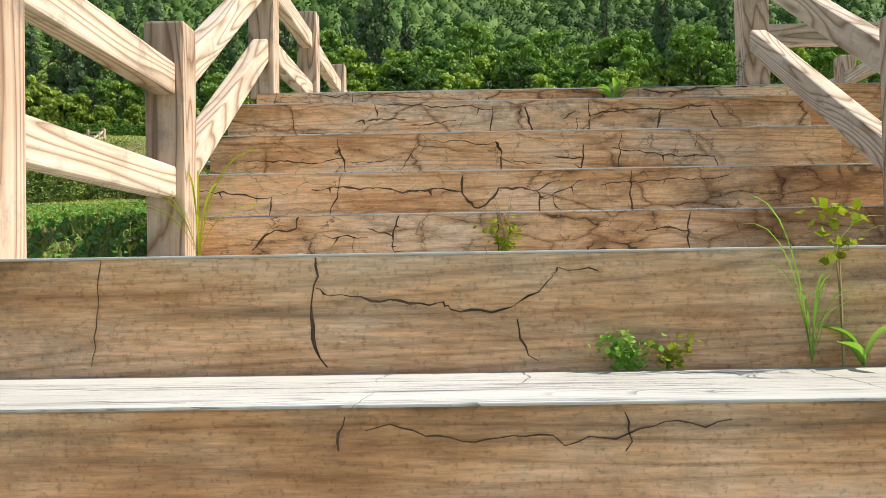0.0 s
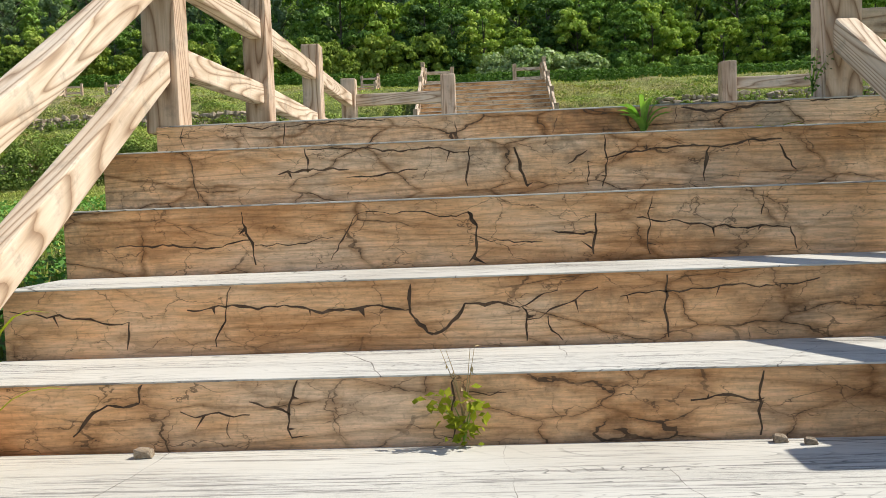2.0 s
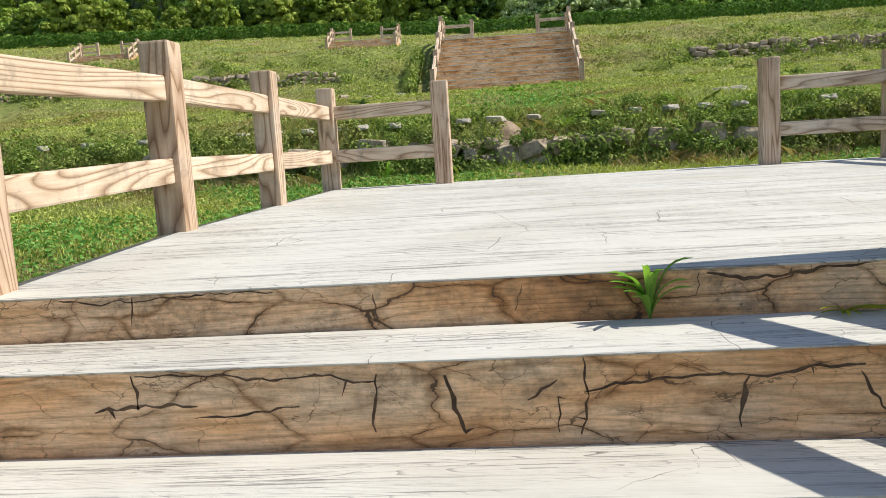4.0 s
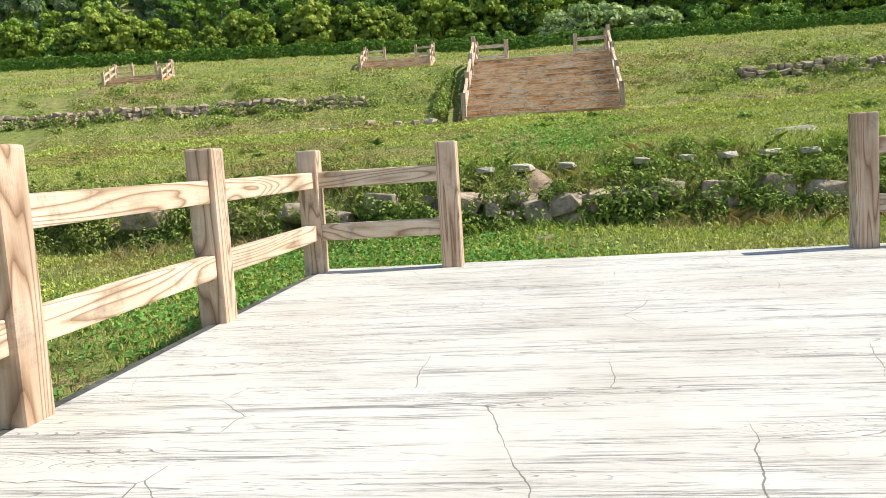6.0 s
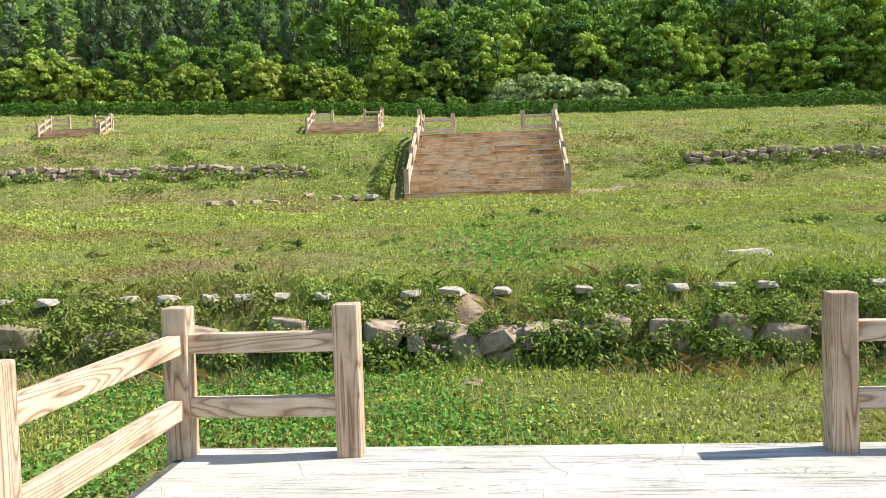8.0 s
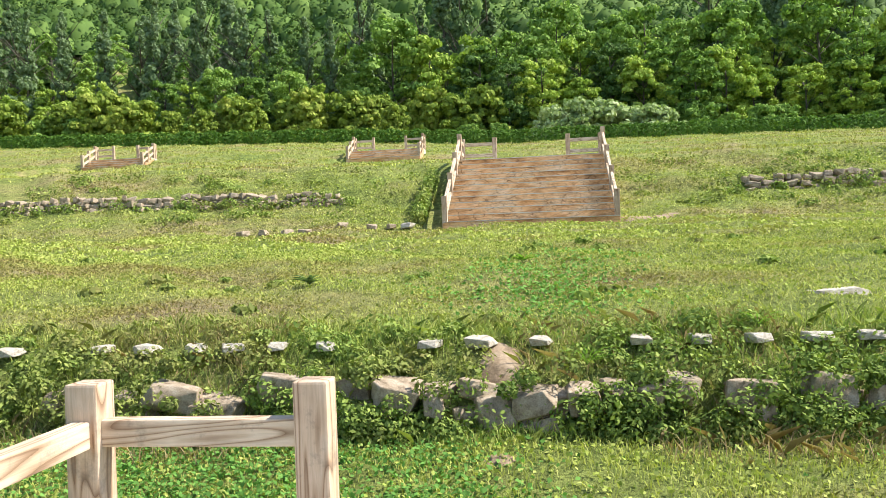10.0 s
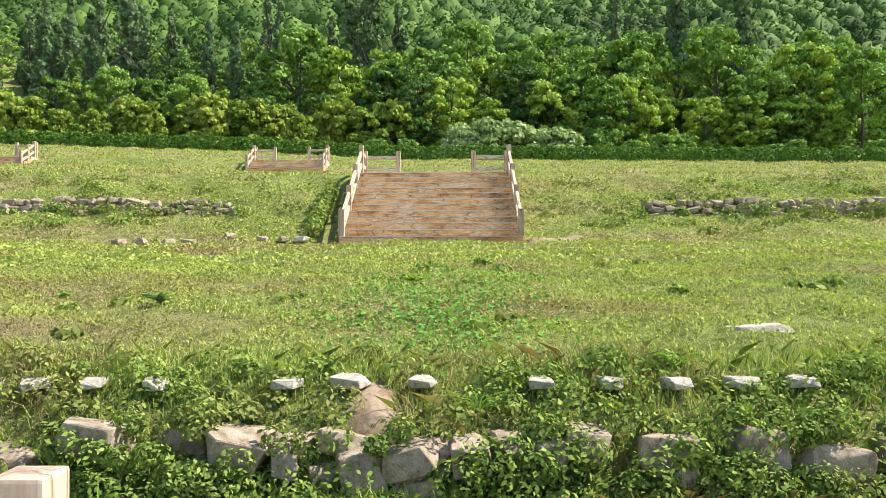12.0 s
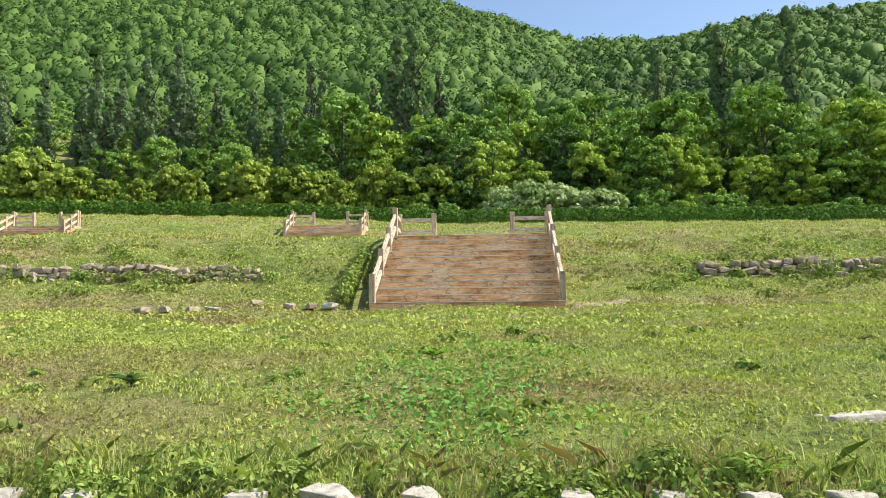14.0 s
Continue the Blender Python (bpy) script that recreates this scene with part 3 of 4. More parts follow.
# ---- far stairs on the upper terraces ----
def far_stairs(x0, x1, y0, z0, n, rise, go, label, rest=1.25, wing=1.1):
    s = empty("terrace_stairs", ((x0 + x1) / 2, y0, z0), label, "stairs", "stairs on the upper terraces", "structure")
    for k in range(n):
        in_place(part("riser", block(x0, x1, y0 + go * k, y0 + go * (k + 1) + 0.02, z0 + rise * k - 0.25, z0 + rise * (k + 1) - 0.02, 0.012), RISER), s)
        in_place(part("tread", block(x0 - 0.01, x1 + 0.01, y0 + go * k - 0.015, y0 + go * (k + 1), z0 + rise * (k + 1) - 0.02, z0 + rise * (k + 1), 0.006), TREAD), s)
    y1, z1 = y0 + go * n, z0 + rise * n
    in_place(part("landing", block(x0, x1, y1 + 0.004, y1 + rest + 0.15, z1 - 0.3, z1, 0.01), TREAD), s)
    m = max(2, round(n / 4))
    for x in (x0 + 0.05, x1 - 0.05):
        foot = [(x, y0 + 0.1 + (y1 - y0) * k / m, z0 + (z1 - z0) * k / m + 0.03) for k in range(m + 1)] + [(x, y1 + rest, z1)]
        fence(foot, [1] * len(foot), "pale timber-look fence climbing the terrace stairs", "fences of the terrace stairs")
    w = wing
    for a, d in ((x0 + 0.05, w), (x1 - 0.05, -w)):
        fence([(a, y1 + rest, z1), (a + d, y1 + rest, z1)], [0, 1], "short timber-look fence at the terrace stair head", "fences of the terrace stairs")


far_stairs(0.42, 5.22, 23.45, 1.85, 12, 0.193, 0.374, "broad brown timber-look stairs up a grass bank")
far_stairs(-7.95, -3.7, 46.0, 6.32, 4, 0.185, 0.4, "small brown timber-look stairs on an upper terrace", 0.6)
far_stairs(-24.2, -20.3, 46.0, 6.62, 4, 0.175, 0.35, "small reddish timber-look stairs on an upper terrace", 0.3)


# ---- stones ----
def rock_mesh(seed, flat=0.7):
    """A split field stone: a block knocked out of true, with chipped corners."""
    r = random.Random(seed)
    bm = bmesh.new()
    for sx in (-1, 1):
        for sy in (-1, 1):
            for sz in (-1, 1):
                for _ in range(3):
                    bm.verts.new((sx * r.uniform(0.14, 0.5), sy * r.uniform(0.14, 0.5), sz * r.uniform(0.12, 0.5) * flat))
    bmesh.ops.convex_hull(bm, input=bm.verts)
    loose = [v for v in bm.verts if not v.link_faces]
    bmesh.ops.delete(bm, geom=loose, context="VERTS")
    bmesh.ops.bevel(bm, geom=bm.edges[:], offset=0.014, segments=1, affect="EDGES")
    mesh = bpy.data.meshes.new("stone")
    bm.to_mesh(mesh)
    bm.free()
    return mesh


ROCKS = [rock_mesh(s) for s in range(9)]
PALE = [rock_mesh(40 + s, 0.62) for s in range(5)]
for me in ROCKS:
    me.materials.append(STONE)
for me in PALE:
    me.materials.append(PALE_STONE)


def stone_wall(name, x0, x1, yz, courses, size, seed, label):
    """Rough courses of field stone set into a bank; yz gives the foot for each x."""
    r = random.Random(seed)
    w = empty(name, (x0, *yz((x0))), label, "stone wall", "retaining walls", "structure")
    for c in range(courses):
        x = x0 + r.uniform(0, size)
        while x < x1:
            s = size * r.uniform(0.5, 1.35)
            y, z = yz(x)
            ob = link_mesh("stone", r.choice(ROCKS), None, w)
            ob.matrix_basis = Matrix.Translation(Vector((x + s / 2, y + c * 0.1 + r.uniform(-0.03, 0.1), z + size * 0.3 + c * size * 0.5)) - w.location) @ Euler((r.uniform(-0.3, 0.3), r.uniform(-0.28, 0.28), r.uniform(-0.4, 0.4) + r.choice((0, math.pi)))).to_matrix().to_4x4() @ Matrix.Diagonal((s, size * 0.9, size * r.uniform(0.7, 1.0), 1))
            x += s * (0.94 if r.random() < 0.85 else r.uniform(1.2, 1.7))
    return w


near_wall = stone_wall("retaining_wall", -9, 13, lambda x: (7.66 + 0.05 * math.sin(x * 1.7), -0.04 + 0.04 * math.sin(x)), 2, 0.36, 3, "overgrown low wall of rough field stones")
# middle x, middle height, width and height of the large stones that show
for k, (x, z, w, h) in enumerate(((-1.5, 0.30, 0.5, 0.3), (-0.6, 0.26, 0.4, 0.28), (0.27, 0.28, 0.46, 0.3), (0.68, 0.16, 0.42, 0.3), (1.18, 0.32, 0.46, 0.34), (2.08, 0.27, 0.36, 0.34), (2.36, 0.22, 0.17, 0.24), (2.84, 0.14, 0.36, 0.42), (3.14, 0.22, 0.34, 0.28), (3.2, 0.02, 0.3, 0.24), (3.5, 0.25, 0.26, 0.26), (3.76, 0.29, 0.22, 0.2), (3.96, 0.25, 0.24, 0.26), (4.21, 0.31, 0.28, 0.26), (4.68, 0.24, 0.34, 0.34), (5.22, 0.28, 0.36, 0.3), (5.66, 0.18, 0.44, 0.36))):
    ob = link_mesh("stone", ROCKS[(k * 4) % 9], None, near_wall)
    ob.matrix_basis = Matrix.Translation(Vector((x, 7.6, z)) - near_wall.location) @ Euler((0.12 * math.sin(k * 2.1), 0.16 * math.sin(k * 3.7), 0.2 * math.sin(k * 1.3) + math.pi * (k % 2))).to_matrix().to_4x4() @ Matrix.Diagonal((w * 1.08, 0.36, h * 1.3, 1))
stone_wall("terrace_wall", -24, -3.2, lambda x: (25.95, float(land(x, 25.9)) - 0.12), 3, 0.34, 7, "dry stone wall set into a grass bank")
stone_wall("terrace_wall", 8.9, 24, lambda x: (25.95, float(land(x, 25.9)) - 0.12), 3, 0.36, 9, "crumbling dry stone wall in a grass bank")

rs = random.Random(21)
for x in (-3.3, -2.7, -1.89, -1.4, -0.58, -0.16, 0.27, 0.62, 1.0, 1.42, 2.3, 2.69, 3.18, 3.96, 4.42, 4.84, 5.28, 5.69, 6.7, 7.5, 8.3):
    big = 1.35 if abs(x - 2.69) < 0.01 else rs.uniform(0.75, 1.05)
    ob = link_mesh("capping_stone", rs.choice(PALE), None)
    ob.matrix_basis = Matrix.Translation((x, 8.03 + rs.uniform(-0.05, 0.06), 0.615)) @ Matrix.Rotation(rs.uniform(-0.4, 0.4), 4, "Z") @ Matrix.Diagonal((0.21 * big, 0.24, 0.13 * (1.3 if big > 1.2 else 1), 1))
    tagged(ob, "pale squared stone on the grass bank's edge", "stone", "stones along the bank")
ob = link_mesh("stone_slab", PALE[2], None)
ob.matrix_basis = Matrix.Translation((5.9, 9.3, 0.83)) @ Matrix.Rotation(0.15, 4, "Z") @ Matrix.Diagonal((0.62, 0.34, 0.22, 1))
tagged(ob, "flat pale stone slab lying in the grass", "stone")
for x, s, me in ((-0.55, 0.4, PALE[0]), (-1.0, 0.32, ROCKS[1]), (-1.55, 0.34, ROCKS[3]), (-2.4, 0.3, ROCKS[5]), (-3.5, 0.35, ROCKS[2]), (-4.0, 0.4, ROCKS[0]), (-4.7, 0.34, ROCKS[6]), (-5.3, 0.42, ROCKS[7])):
    ob = link_mesh("field_stone", me, None)
    ob.matrix_basis = Matrix.Translation((x, 23.3, float(land(x, 23.3)) + 0.08)) @ Matrix.Rotation(x, 4, "Z") @ Matrix.Diagonal((s, s * 0.8, s * 0.75, 1))
    tagged(ob, "grey stone lying beside the terrace stairs", "stone", "stones by the terrace stairs")
for x, y, z, s in ((1.77, -1.41, LAND_Z, 0.045), (3.25, -1.40, LAND_Z, 0.035), (3.31, -1.42, LAND_Z, 0.03)):
    ob = link_mesh("pebble", ROCKS[4], None)
    ob.matrix_basis = Matrix.Translation((x, y, z + s * 0.28)) @ Matrix.Diagonal((s, s * 0.7, s * 0.8, 1))
    tagged(ob, "small grey pebble lying on the stairs", "stone", "pebbles on the stairs")


# ---- soil worn bare on the bank ----
def soil_patch(x, y, rx, ry, lift=0.02):
    n, rings = 28, 6
    bm = bmesh.new()
    centre = bm.verts.new((x, y, float(land(x, y)) + lift))
    prev = None
    for k in range(1, rings + 1):
        row = []
        for j in range(n):
            a = 2 * math.pi * j / n
            q = k / rings * (1 + 0.25 * noise.noise(Vector((math.cos(a) * 1.5 + x, math.sin(a) * 1.5 + y, 0))))
            px, py = x + rx * q * math.cos(a), y + ry * q * math.sin(a)
            row.append(bm.verts.new((px, py, float(land(px, py)) + lift * (1.2 - 1.5 * k / rings))))
        for j in range(n):
            if prev is None:
                bm.faces.new((centre, row[j], row[(j + 1) % n]))
            else:
                bm.faces.new((prev[j], row[j], row[(j + 1) % n], prev[(j + 1) % n]))
        prev = row
    return tagged(part("bare_soil", bm, DIRT, smooth=True), "patch of dry bare soil trodden into the bank", "soil", kind="structure")


soil_patch(2.87, 7.86, 0.2, 0.36, 0.05)
soil_patch(2.9, 7.0, 0.14, 0.12, 0.03)
soil_patch(6.0, 23.6, 0.9, 0.5, 0.05)


# ---- grass and weeds ----
def scatter(n, x0, x1, y0, y1, keep=None):
    x, y = rng.uniform(x0, x1, n), rng.uniform(y0, y1, n)
    clump = np.sin(x * 2.3 + np.sin(y * 1.9) * 2) * np.sin(y * 2.9 + np.sin(x * 1.3) * 2)
    ok = rng.uniform(-1.4, 1.0, n) < clump
    inside = (x > X0 - 0.05) & (x < DECK_X1 + 0.05) & (y < DECK_Y1 + 0.03)
    ramp_ = (x > -0.3) & (x < 4.9) & (y > 23.1) & (y < 29.6)
    soil = ((x - 2.83) / 0.22) ** 2 + ((y - 7.85) / 0.34) ** 2 < 0.8
    ok &= ~inside & ~ramp_ & ~soil
    if keep is not None:
        ok &= keep(x, y)
    x, y = x[ok], y[ok]
    return np.stack([x, y, land(x, y) - 0.005], 1)


def stuff(name, mesh, mat, label, category):
    return tagged(link_mesh(name, mesh, mat), label, category, kind="stuff")


b0 = scatter(90000, -5, 11, 4.2, 7.6)
stuff("lawn_grass", blade_mesh("lawn_grass", b0, rng.uniform(0.03, 0.08, len(b0)), 0.008, 0.9), GRASS, "short sunlit grass beside the deck", "grass")
b1 = scatter(230000, -7, 14, 8.1, 15)
stuff("lawn_grass", blade_mesh("lawn_grass", b1, rng.uniform(0.015, 0.055, len(b1)), 0.008, 1.3), GRASS, "yellow-green mown lawn with dry patches", "grass")
b2 = scatter(120000, -14, 22, 15, 28.5)
stuff("lawn_grass", blade_mesh("lawn_grass", b2, rng.uniform(0.03, 0.08, len(b2)), 0.02, 1.3), GRASS, "yellow-green mown lawn on the terrace", "grass")
b3 = scatter(110000, -45, 50, 28.5, 62)
stuff("lawn_grass", blade_mesh("lawn_grass", b3, rng.uniform(0.06, 0.15, len(b3)), 0.05, 1.3), GRASS, "upper terrace grass", "grass")
b4 = scatter(60000, -8, 1.2, -4, 4.2)
stuff("lawn_grass", blade_mesh("lawn_grass", b4, rng.uniform(0.05, 0.12, len(b4)), 0.012, 0.9), GRASS, "grass on the slope beside the stairs", "grass")
tall = scatter(60000, -8, 13, 7.25, 8.7, lambda x, y: rng.uniform(0, 1, len(x)) < 0.8)
stuff("bank_grass", blade_mesh("bank_grass", tall, rng.uniform(0.05, 0.17, len(tall)), 0.008, 1.3), WEED, "long grass hanging over the stone bank", "grass")
dry = scatter(9000, -6, 11, 6.9, 7.6, lambda x, y: np.sin(x * 1.1 + 2.0) > 0.1)
stuff("dry_grass", blade_mesh("dry_grass", dry, rng.uniform(0.06, 0.2, len(dry)), 0.008, 1.8), STRAW, "dry straw at the foot of the bank", "grass")


dry = scatter(16000, -6, 11, 7.6, 8.7, lambda x, y: np.sin(x * 1.7 + 1.0) + 0.5 * np.sin(x * 4.3) > -0.1)
stuff("dry_grass", blade_mesh("dry_grass", dry, rng.uniform(0.06, 0.16, len(dry)), 0.006, 1.8), STRAW, "dry stalks among the weeds of the bank", "grass")


def leaf_cover(name, pts, up, size, mat, label, category, jitter=0.6):
    nrm = np.array([0, -0.2, 1.0]) + rng.normal(size=(len(pts), 3)) * jitter
    q = pts + np.stack([np.zeros(len(pts)), np.zeros(len(pts)), rng.uniform(0.1, 1, len(pts)) * up], 1)
    return stuff(name, cloud_mesh(name, q, nrm, rng.uniform(0.6, 1.3, len(pts)) * size, 1.25), mat, label, category)


cl = scatter(60000, -2.5, 7.5, 4.9, 7.5, lambda x, y: np.sin(x * 0.9 + 0.2) + 0.6 * np.sin(y * 2 + x) + rng.normal(0, 0.5, len(x)) > 0.15)
leaf_cover("clover", cl, 0.06, 0.032, CLOVER, "dense bright clover in front of the deck", "clover")
gl = scatter(60000, -6, 13, 8.1, 15)
leaf_cover("lawn_herbs", gl, 0.05, 0.03, LAWN_LEAF, "low leafy herbs mixed into the lawn", "weeds", 0.9)
gl = scatter(30000, -5, 11, 4.8, 7.6)
leaf_cover("lawn_herbs", gl, 0.05, 0.03, LAWN_LEAF, "low leafy herbs beside the deck", "weeds", 0.9)
gl = scatter(60000, -14, 22, 15, 28.5)
leaf_cover("lawn_herbs", gl, 0.07, 0.06, LAWN_LEAF, "low leafy herbs on the far lawn", "weeds", 0.9)
cl2 = scatter(30000, 1.0, 5.8, 8.2, 14, lambda x, y: rng.uniform(0, 1, len(x)) < 0.9 * np.exp(-((x - 3.3 - 0.3 * np.sin(y * 1.7)) / 0.75) ** 2 - ((y - 10.3) / 1.7) ** 2))
leaf_cover("clover", cl2, 0.05, 0.04, CLOVER, "bright green track of clover across the lawn", "clover")
lf = scatter(30000, -4, -0.0 + 1.2, -1, 5.5)
leaf_cover("clover", lf, 0.08, 0.035, CLOVER, "clover beside the deck's open side", "clover")


def bush_cloud(cx, cy, cz, rx, ry, rz, n):
    d = rng.normal(size=(n, 3))
    d /= np.linalg.norm(d, axis=1, keepdims=True)
    r = rng.uniform(0.45, 1.0, (n, 1)) ** 0.5
    p = d * r * np.array([rx, ry, rz]) + np.array([cx, cy, cz])
    return p, d + rng.normal(size=(n, 3)) * 0.5 + np.array([0, 0, 0.4])


P, N = [], []
for _ in range(520):
    x = rng.uniform(-8, 13)
    y = rng.choice([rng.uniform(7.35, 7.6), rng.uniform(7.6, 8.3)])
    if 2.5 < x < 3.4 and rng.uniform() < 0.8:
        continue
    s = rng.uniform(0.06, 0.19)
    p, nn = bush_cloud(x, y, float(land(x, y)) + s * 0.45, s * 1.4, s, s * 0.9, 190)
    P.append(p), N.append(nn)
for _ in range(330):
    x, u = rng.uniform(-8, 13), rng.uniform(0, 1)
    if 2.3 < x < 3.5 and rng.uniform() < 0.7:
        continue
    s = rng.uniform(0.06, 0.17)
    p, nn = bush_cloud(x, 7.34 + 0.34 * u * u, 0.0 + 0.56 * u, s * 1.3, s * 0.8, s, 190)
    P.append(p), N.append(nn)
P, N = np.concatenate(P), np.concatenate(N)
stuff("bank_weeds", cloud_mesh("bank_weeds", P, N, rng.uniform(0.013, 0.034, len(P)), 1.7), WEED, "leafy weeds overgrowing the stone bank", "weeds")
P, N = [], []
for _ in range(170):
    x, y = rng.uniform(-20, 24), rng.uniform(24.2, 28.5)
    if -0.5 < x < 5.1:
        continue
    s = rng.uniform(0.15, 0.4)
    p, nn = bush_cloud(x, y, float(land(x, y)) + s * 0.3, s * 1.5, s, s * 0.6, 90)
    P.append(p), N.append(nn)
for _ in range(60):
    x, y = rng.uniform(-6, 12), rng.uniform(8.6, 15)
    s = rng.uniform(0.04, 0.1)
    p, nn = bush_cloud(x, y, float(land(x, y)) + s * 0.3, s * 1.5, s * 1.5, s * 0.6, 60)
    P.append(p), N.append(nn)
for _ in range(150):
    x = rng.choice([rng.uniform(-24, -3), rng.uniform(8, 24)])
    s = rng.uniform(0.1, 0.26)
    p, nn = bush_cloud(x, rng.uniform(25.55, 26.2), float(land(x, 25.7)) + s * 0.8, s * 1.6, s * 0.7, s, 80)
    P.append(p), N.append(nn)
for _ in range(26):
    y = rng.uniform(23.6, 27.5)
    p, nn = bush_cloud(-0.35, y, float(land(0, y)) + 0.2, 0.25, 0.3, 0.35, 120)
    P.append(p), N.append(nn)
P, N = np.concatenate(P), np.concatenate(N)
stuff("bank_weeds", cloud_mesh("bank_weeds", P, N, rng.uniform(0.03, 0.08, len(P)), 1.8), WEED, "coarse weeds on the terrace bank", "weeds")


# ---- plants growing from the joints ----
def weed_plant(loc, leaves, height, spread, leaf, mat, label, stem_mat=None, narrow=3.0, stems=3, bare=0):
    e = empty("weed", loc, label, "weed", "weeds in the stair joints")
    bm = bmesh.new()
    r = random.Random(int(abs(loc[0]) * 1000))
    tips = []
    for k in range(stems):
        a = r.uniform(0, 6.28)
        lean = Vector((math.cos(a), -abs(math.sin(a)) * 0.6, 0)) * spread * r.uniform(0.3, 1)
        last = None
        for j in range(6):
            u = j / 5
            c = lean * u * u + Vector((0, 0, height * u * r.uniform(0.92, 1.0)))
            ring = [bm.verts.new(c + Vector((math.cos(t), math.sin(t), 0)) * 0.003 * (1.2 - u)) for t in (0, 2.1, 4.2)]
            if last:
                for i in range(3):
                    bm.faces.new((last[i], last[(i + 1) % 3], ring[(i + 1) % 3], ring[i]))
            last = ring
            if j > bare:
                tips.append(c)
    in_stem = part("stem", bm, stem_mat or FRESH)
    in_stem.parent = e
    n = leaves
    t = np.array([list(r.choice(tips)) for _ in range(n)]) + rng.normal(size=(n, 3)) * np.array([leaf, leaf * 0.5, leaf * 0.6])
    t[:, 2] = np.maximum(t[:, 2], 0.006)
    t[:, 1] = np.minimum(t[:, 1], -0.012)
    lv = link_mesh("foliage", cloud_mesh("foliage", t, np.array([0, -0.5, 0.8]) + rng.normal(size=(n, 3)) * 0.7, rng.uniform(0.5, 1.1, n) * leaf, narrow * 0.55), mat, e)
    return e


def blade_plant(loc, n, length, width, mat, label, up=1.0):
    """A rosette of long arching leaves."""
    e = empty("grass_tuft", loc, label, "weed", "weeds in the stair joints")
    r = random.Random(int(abs(loc[0] * 777)))
    for _ in range(n):
        bm = bmesh.new()
        a = r.uniform(0, 2 * math.pi)
        d = Vector((math.cos(a), -abs(math.sin(a)) * 0.8, 0))
        s = Vector((-d.y, d.x, 0))
        ln, rise = length * r.uniform(0.6, 1), up * r.uniform(0.6, 1.2)
        last = None
        for j in range(8):
            u = j / 7
            c = d * ln * (0.35 * u + 0.5 * u * u) + Vector((0, 0, max(0.004, ln * rise * (u - 0.55 * u * u))))
            w = width * (0.25 + 1.5 * u * (1.15 - u)) * 0.5 * (1 if u < 0.98 else 0.1)
            row = [bm.verts.new(c - s * w), bm.verts.new(c - Vector((0, 0, w * 0.4))), bm.verts.new(c + s * w)]
            if last:
                bm.faces.new((last[0], last[1], row[1], row[0]))
                bm.faces.new((last[1], last[2], row[2], row[1]))
            last = row
        part("leaf", bm, mat, e, smooth=True)
    return e


blade_plant((3.237, -0.015, -0.172), 16, 0.15, 0.03, FRESH, "bright green broad-leaved weed in a step joint", 2.4)
blade_plant((3.734, -0.015, -0.172), 11, 0.22, 0.016, YELLOW_LEAF, "yellowing narrow weed lying on a tread", 0.35)
weed_plant((2.527, -1.372, LAND_Z), 90, 0.12, 0.1, 0.022, YELLOW_LEAF, "small yellow-green weed rooted at a riser", narrow=2.6, stems=5)
weed_plant((2.53, -1.372, LAND_Z), 12, 0.24, 0.06, 0.012, STRAW, "dead twiggy weed against a riser", STRAW, stems=4)
weed_plant((2.657, -2.835, LAND_Z - RISE), 200, 0.06, 0.07, 0.018, FRESH, "low bushy green weed on a sunlit tread", narrow=1.6, stems=9)
weed_plant((2.735, -2.835, LAND_Z - RISE), 50, 0.05, 0.05, 0.016, YELLOW_LEAF, "pale yellow weed on a sunlit tread", narrow=2.4, stems=5)
weed_plant((3.07, -2.835, LAND_Z - RISE), 46, 0.31, 0.035, 0.026, YELLOW_LEAF, "tall yellow-leaved weed beside the riser", STRAW, 2.0, 2, 3)
blade_plant((3.01, -2.835, LAND_Z - RISE), 12, 0.2, 0.006, FRESH, "upright grass tuft against the riser", 3.4)
blade_plant((3.108, -2.835, LAND_Z - RISE), 3, 0.13, 0.045, FRESH, "dark broad leaf growing from the step joint", 1.7)
blade_plant((1.41, -1.49, LAND_Z), 12, 0.42, 0.012, YELLOW_LEAF, "long yellowing grass at a fence post's foot", 1.8)
weed_plant((3.91, 0.03, -0.03), 90, 0.16, 0.12, 0.016, TREE_DARK, "wiry dark weed at a fence post's foot", narrow=2.0, stems=6)


blade_plant((2.95, 11.9, float(land(2.95, 11.9))), 14, 0.26, 0.07, FRESH, "broad-leaved dock plant in the lawn", 0.9)
blade_plant((0.6, 10.3, float(land(0.6, 10.3))), 16, 0.28, 0.06, TREE_GREY, "greyish broad-leaved dock plant in the lawn", 1.0)
blade_plant((4.9, 8.2, float(land(4.9, 8.2))), 16, 0.3, 0.018, FRESH, "tuft of long bright grass on the bank", 1.3)
blade_plant((3.55, 7.85, float(land(3.55, 7.85))), 22, 0.34, 0.016, FRESH, "drooping tuft of long grass on the bank", 1.0)
blade_plant((1.4, 7.2, float(land(1.4, 7.2))), 14, 0.26, 0.02, FRESH, "tuft of tall grass at the bank's foot", 1.7)

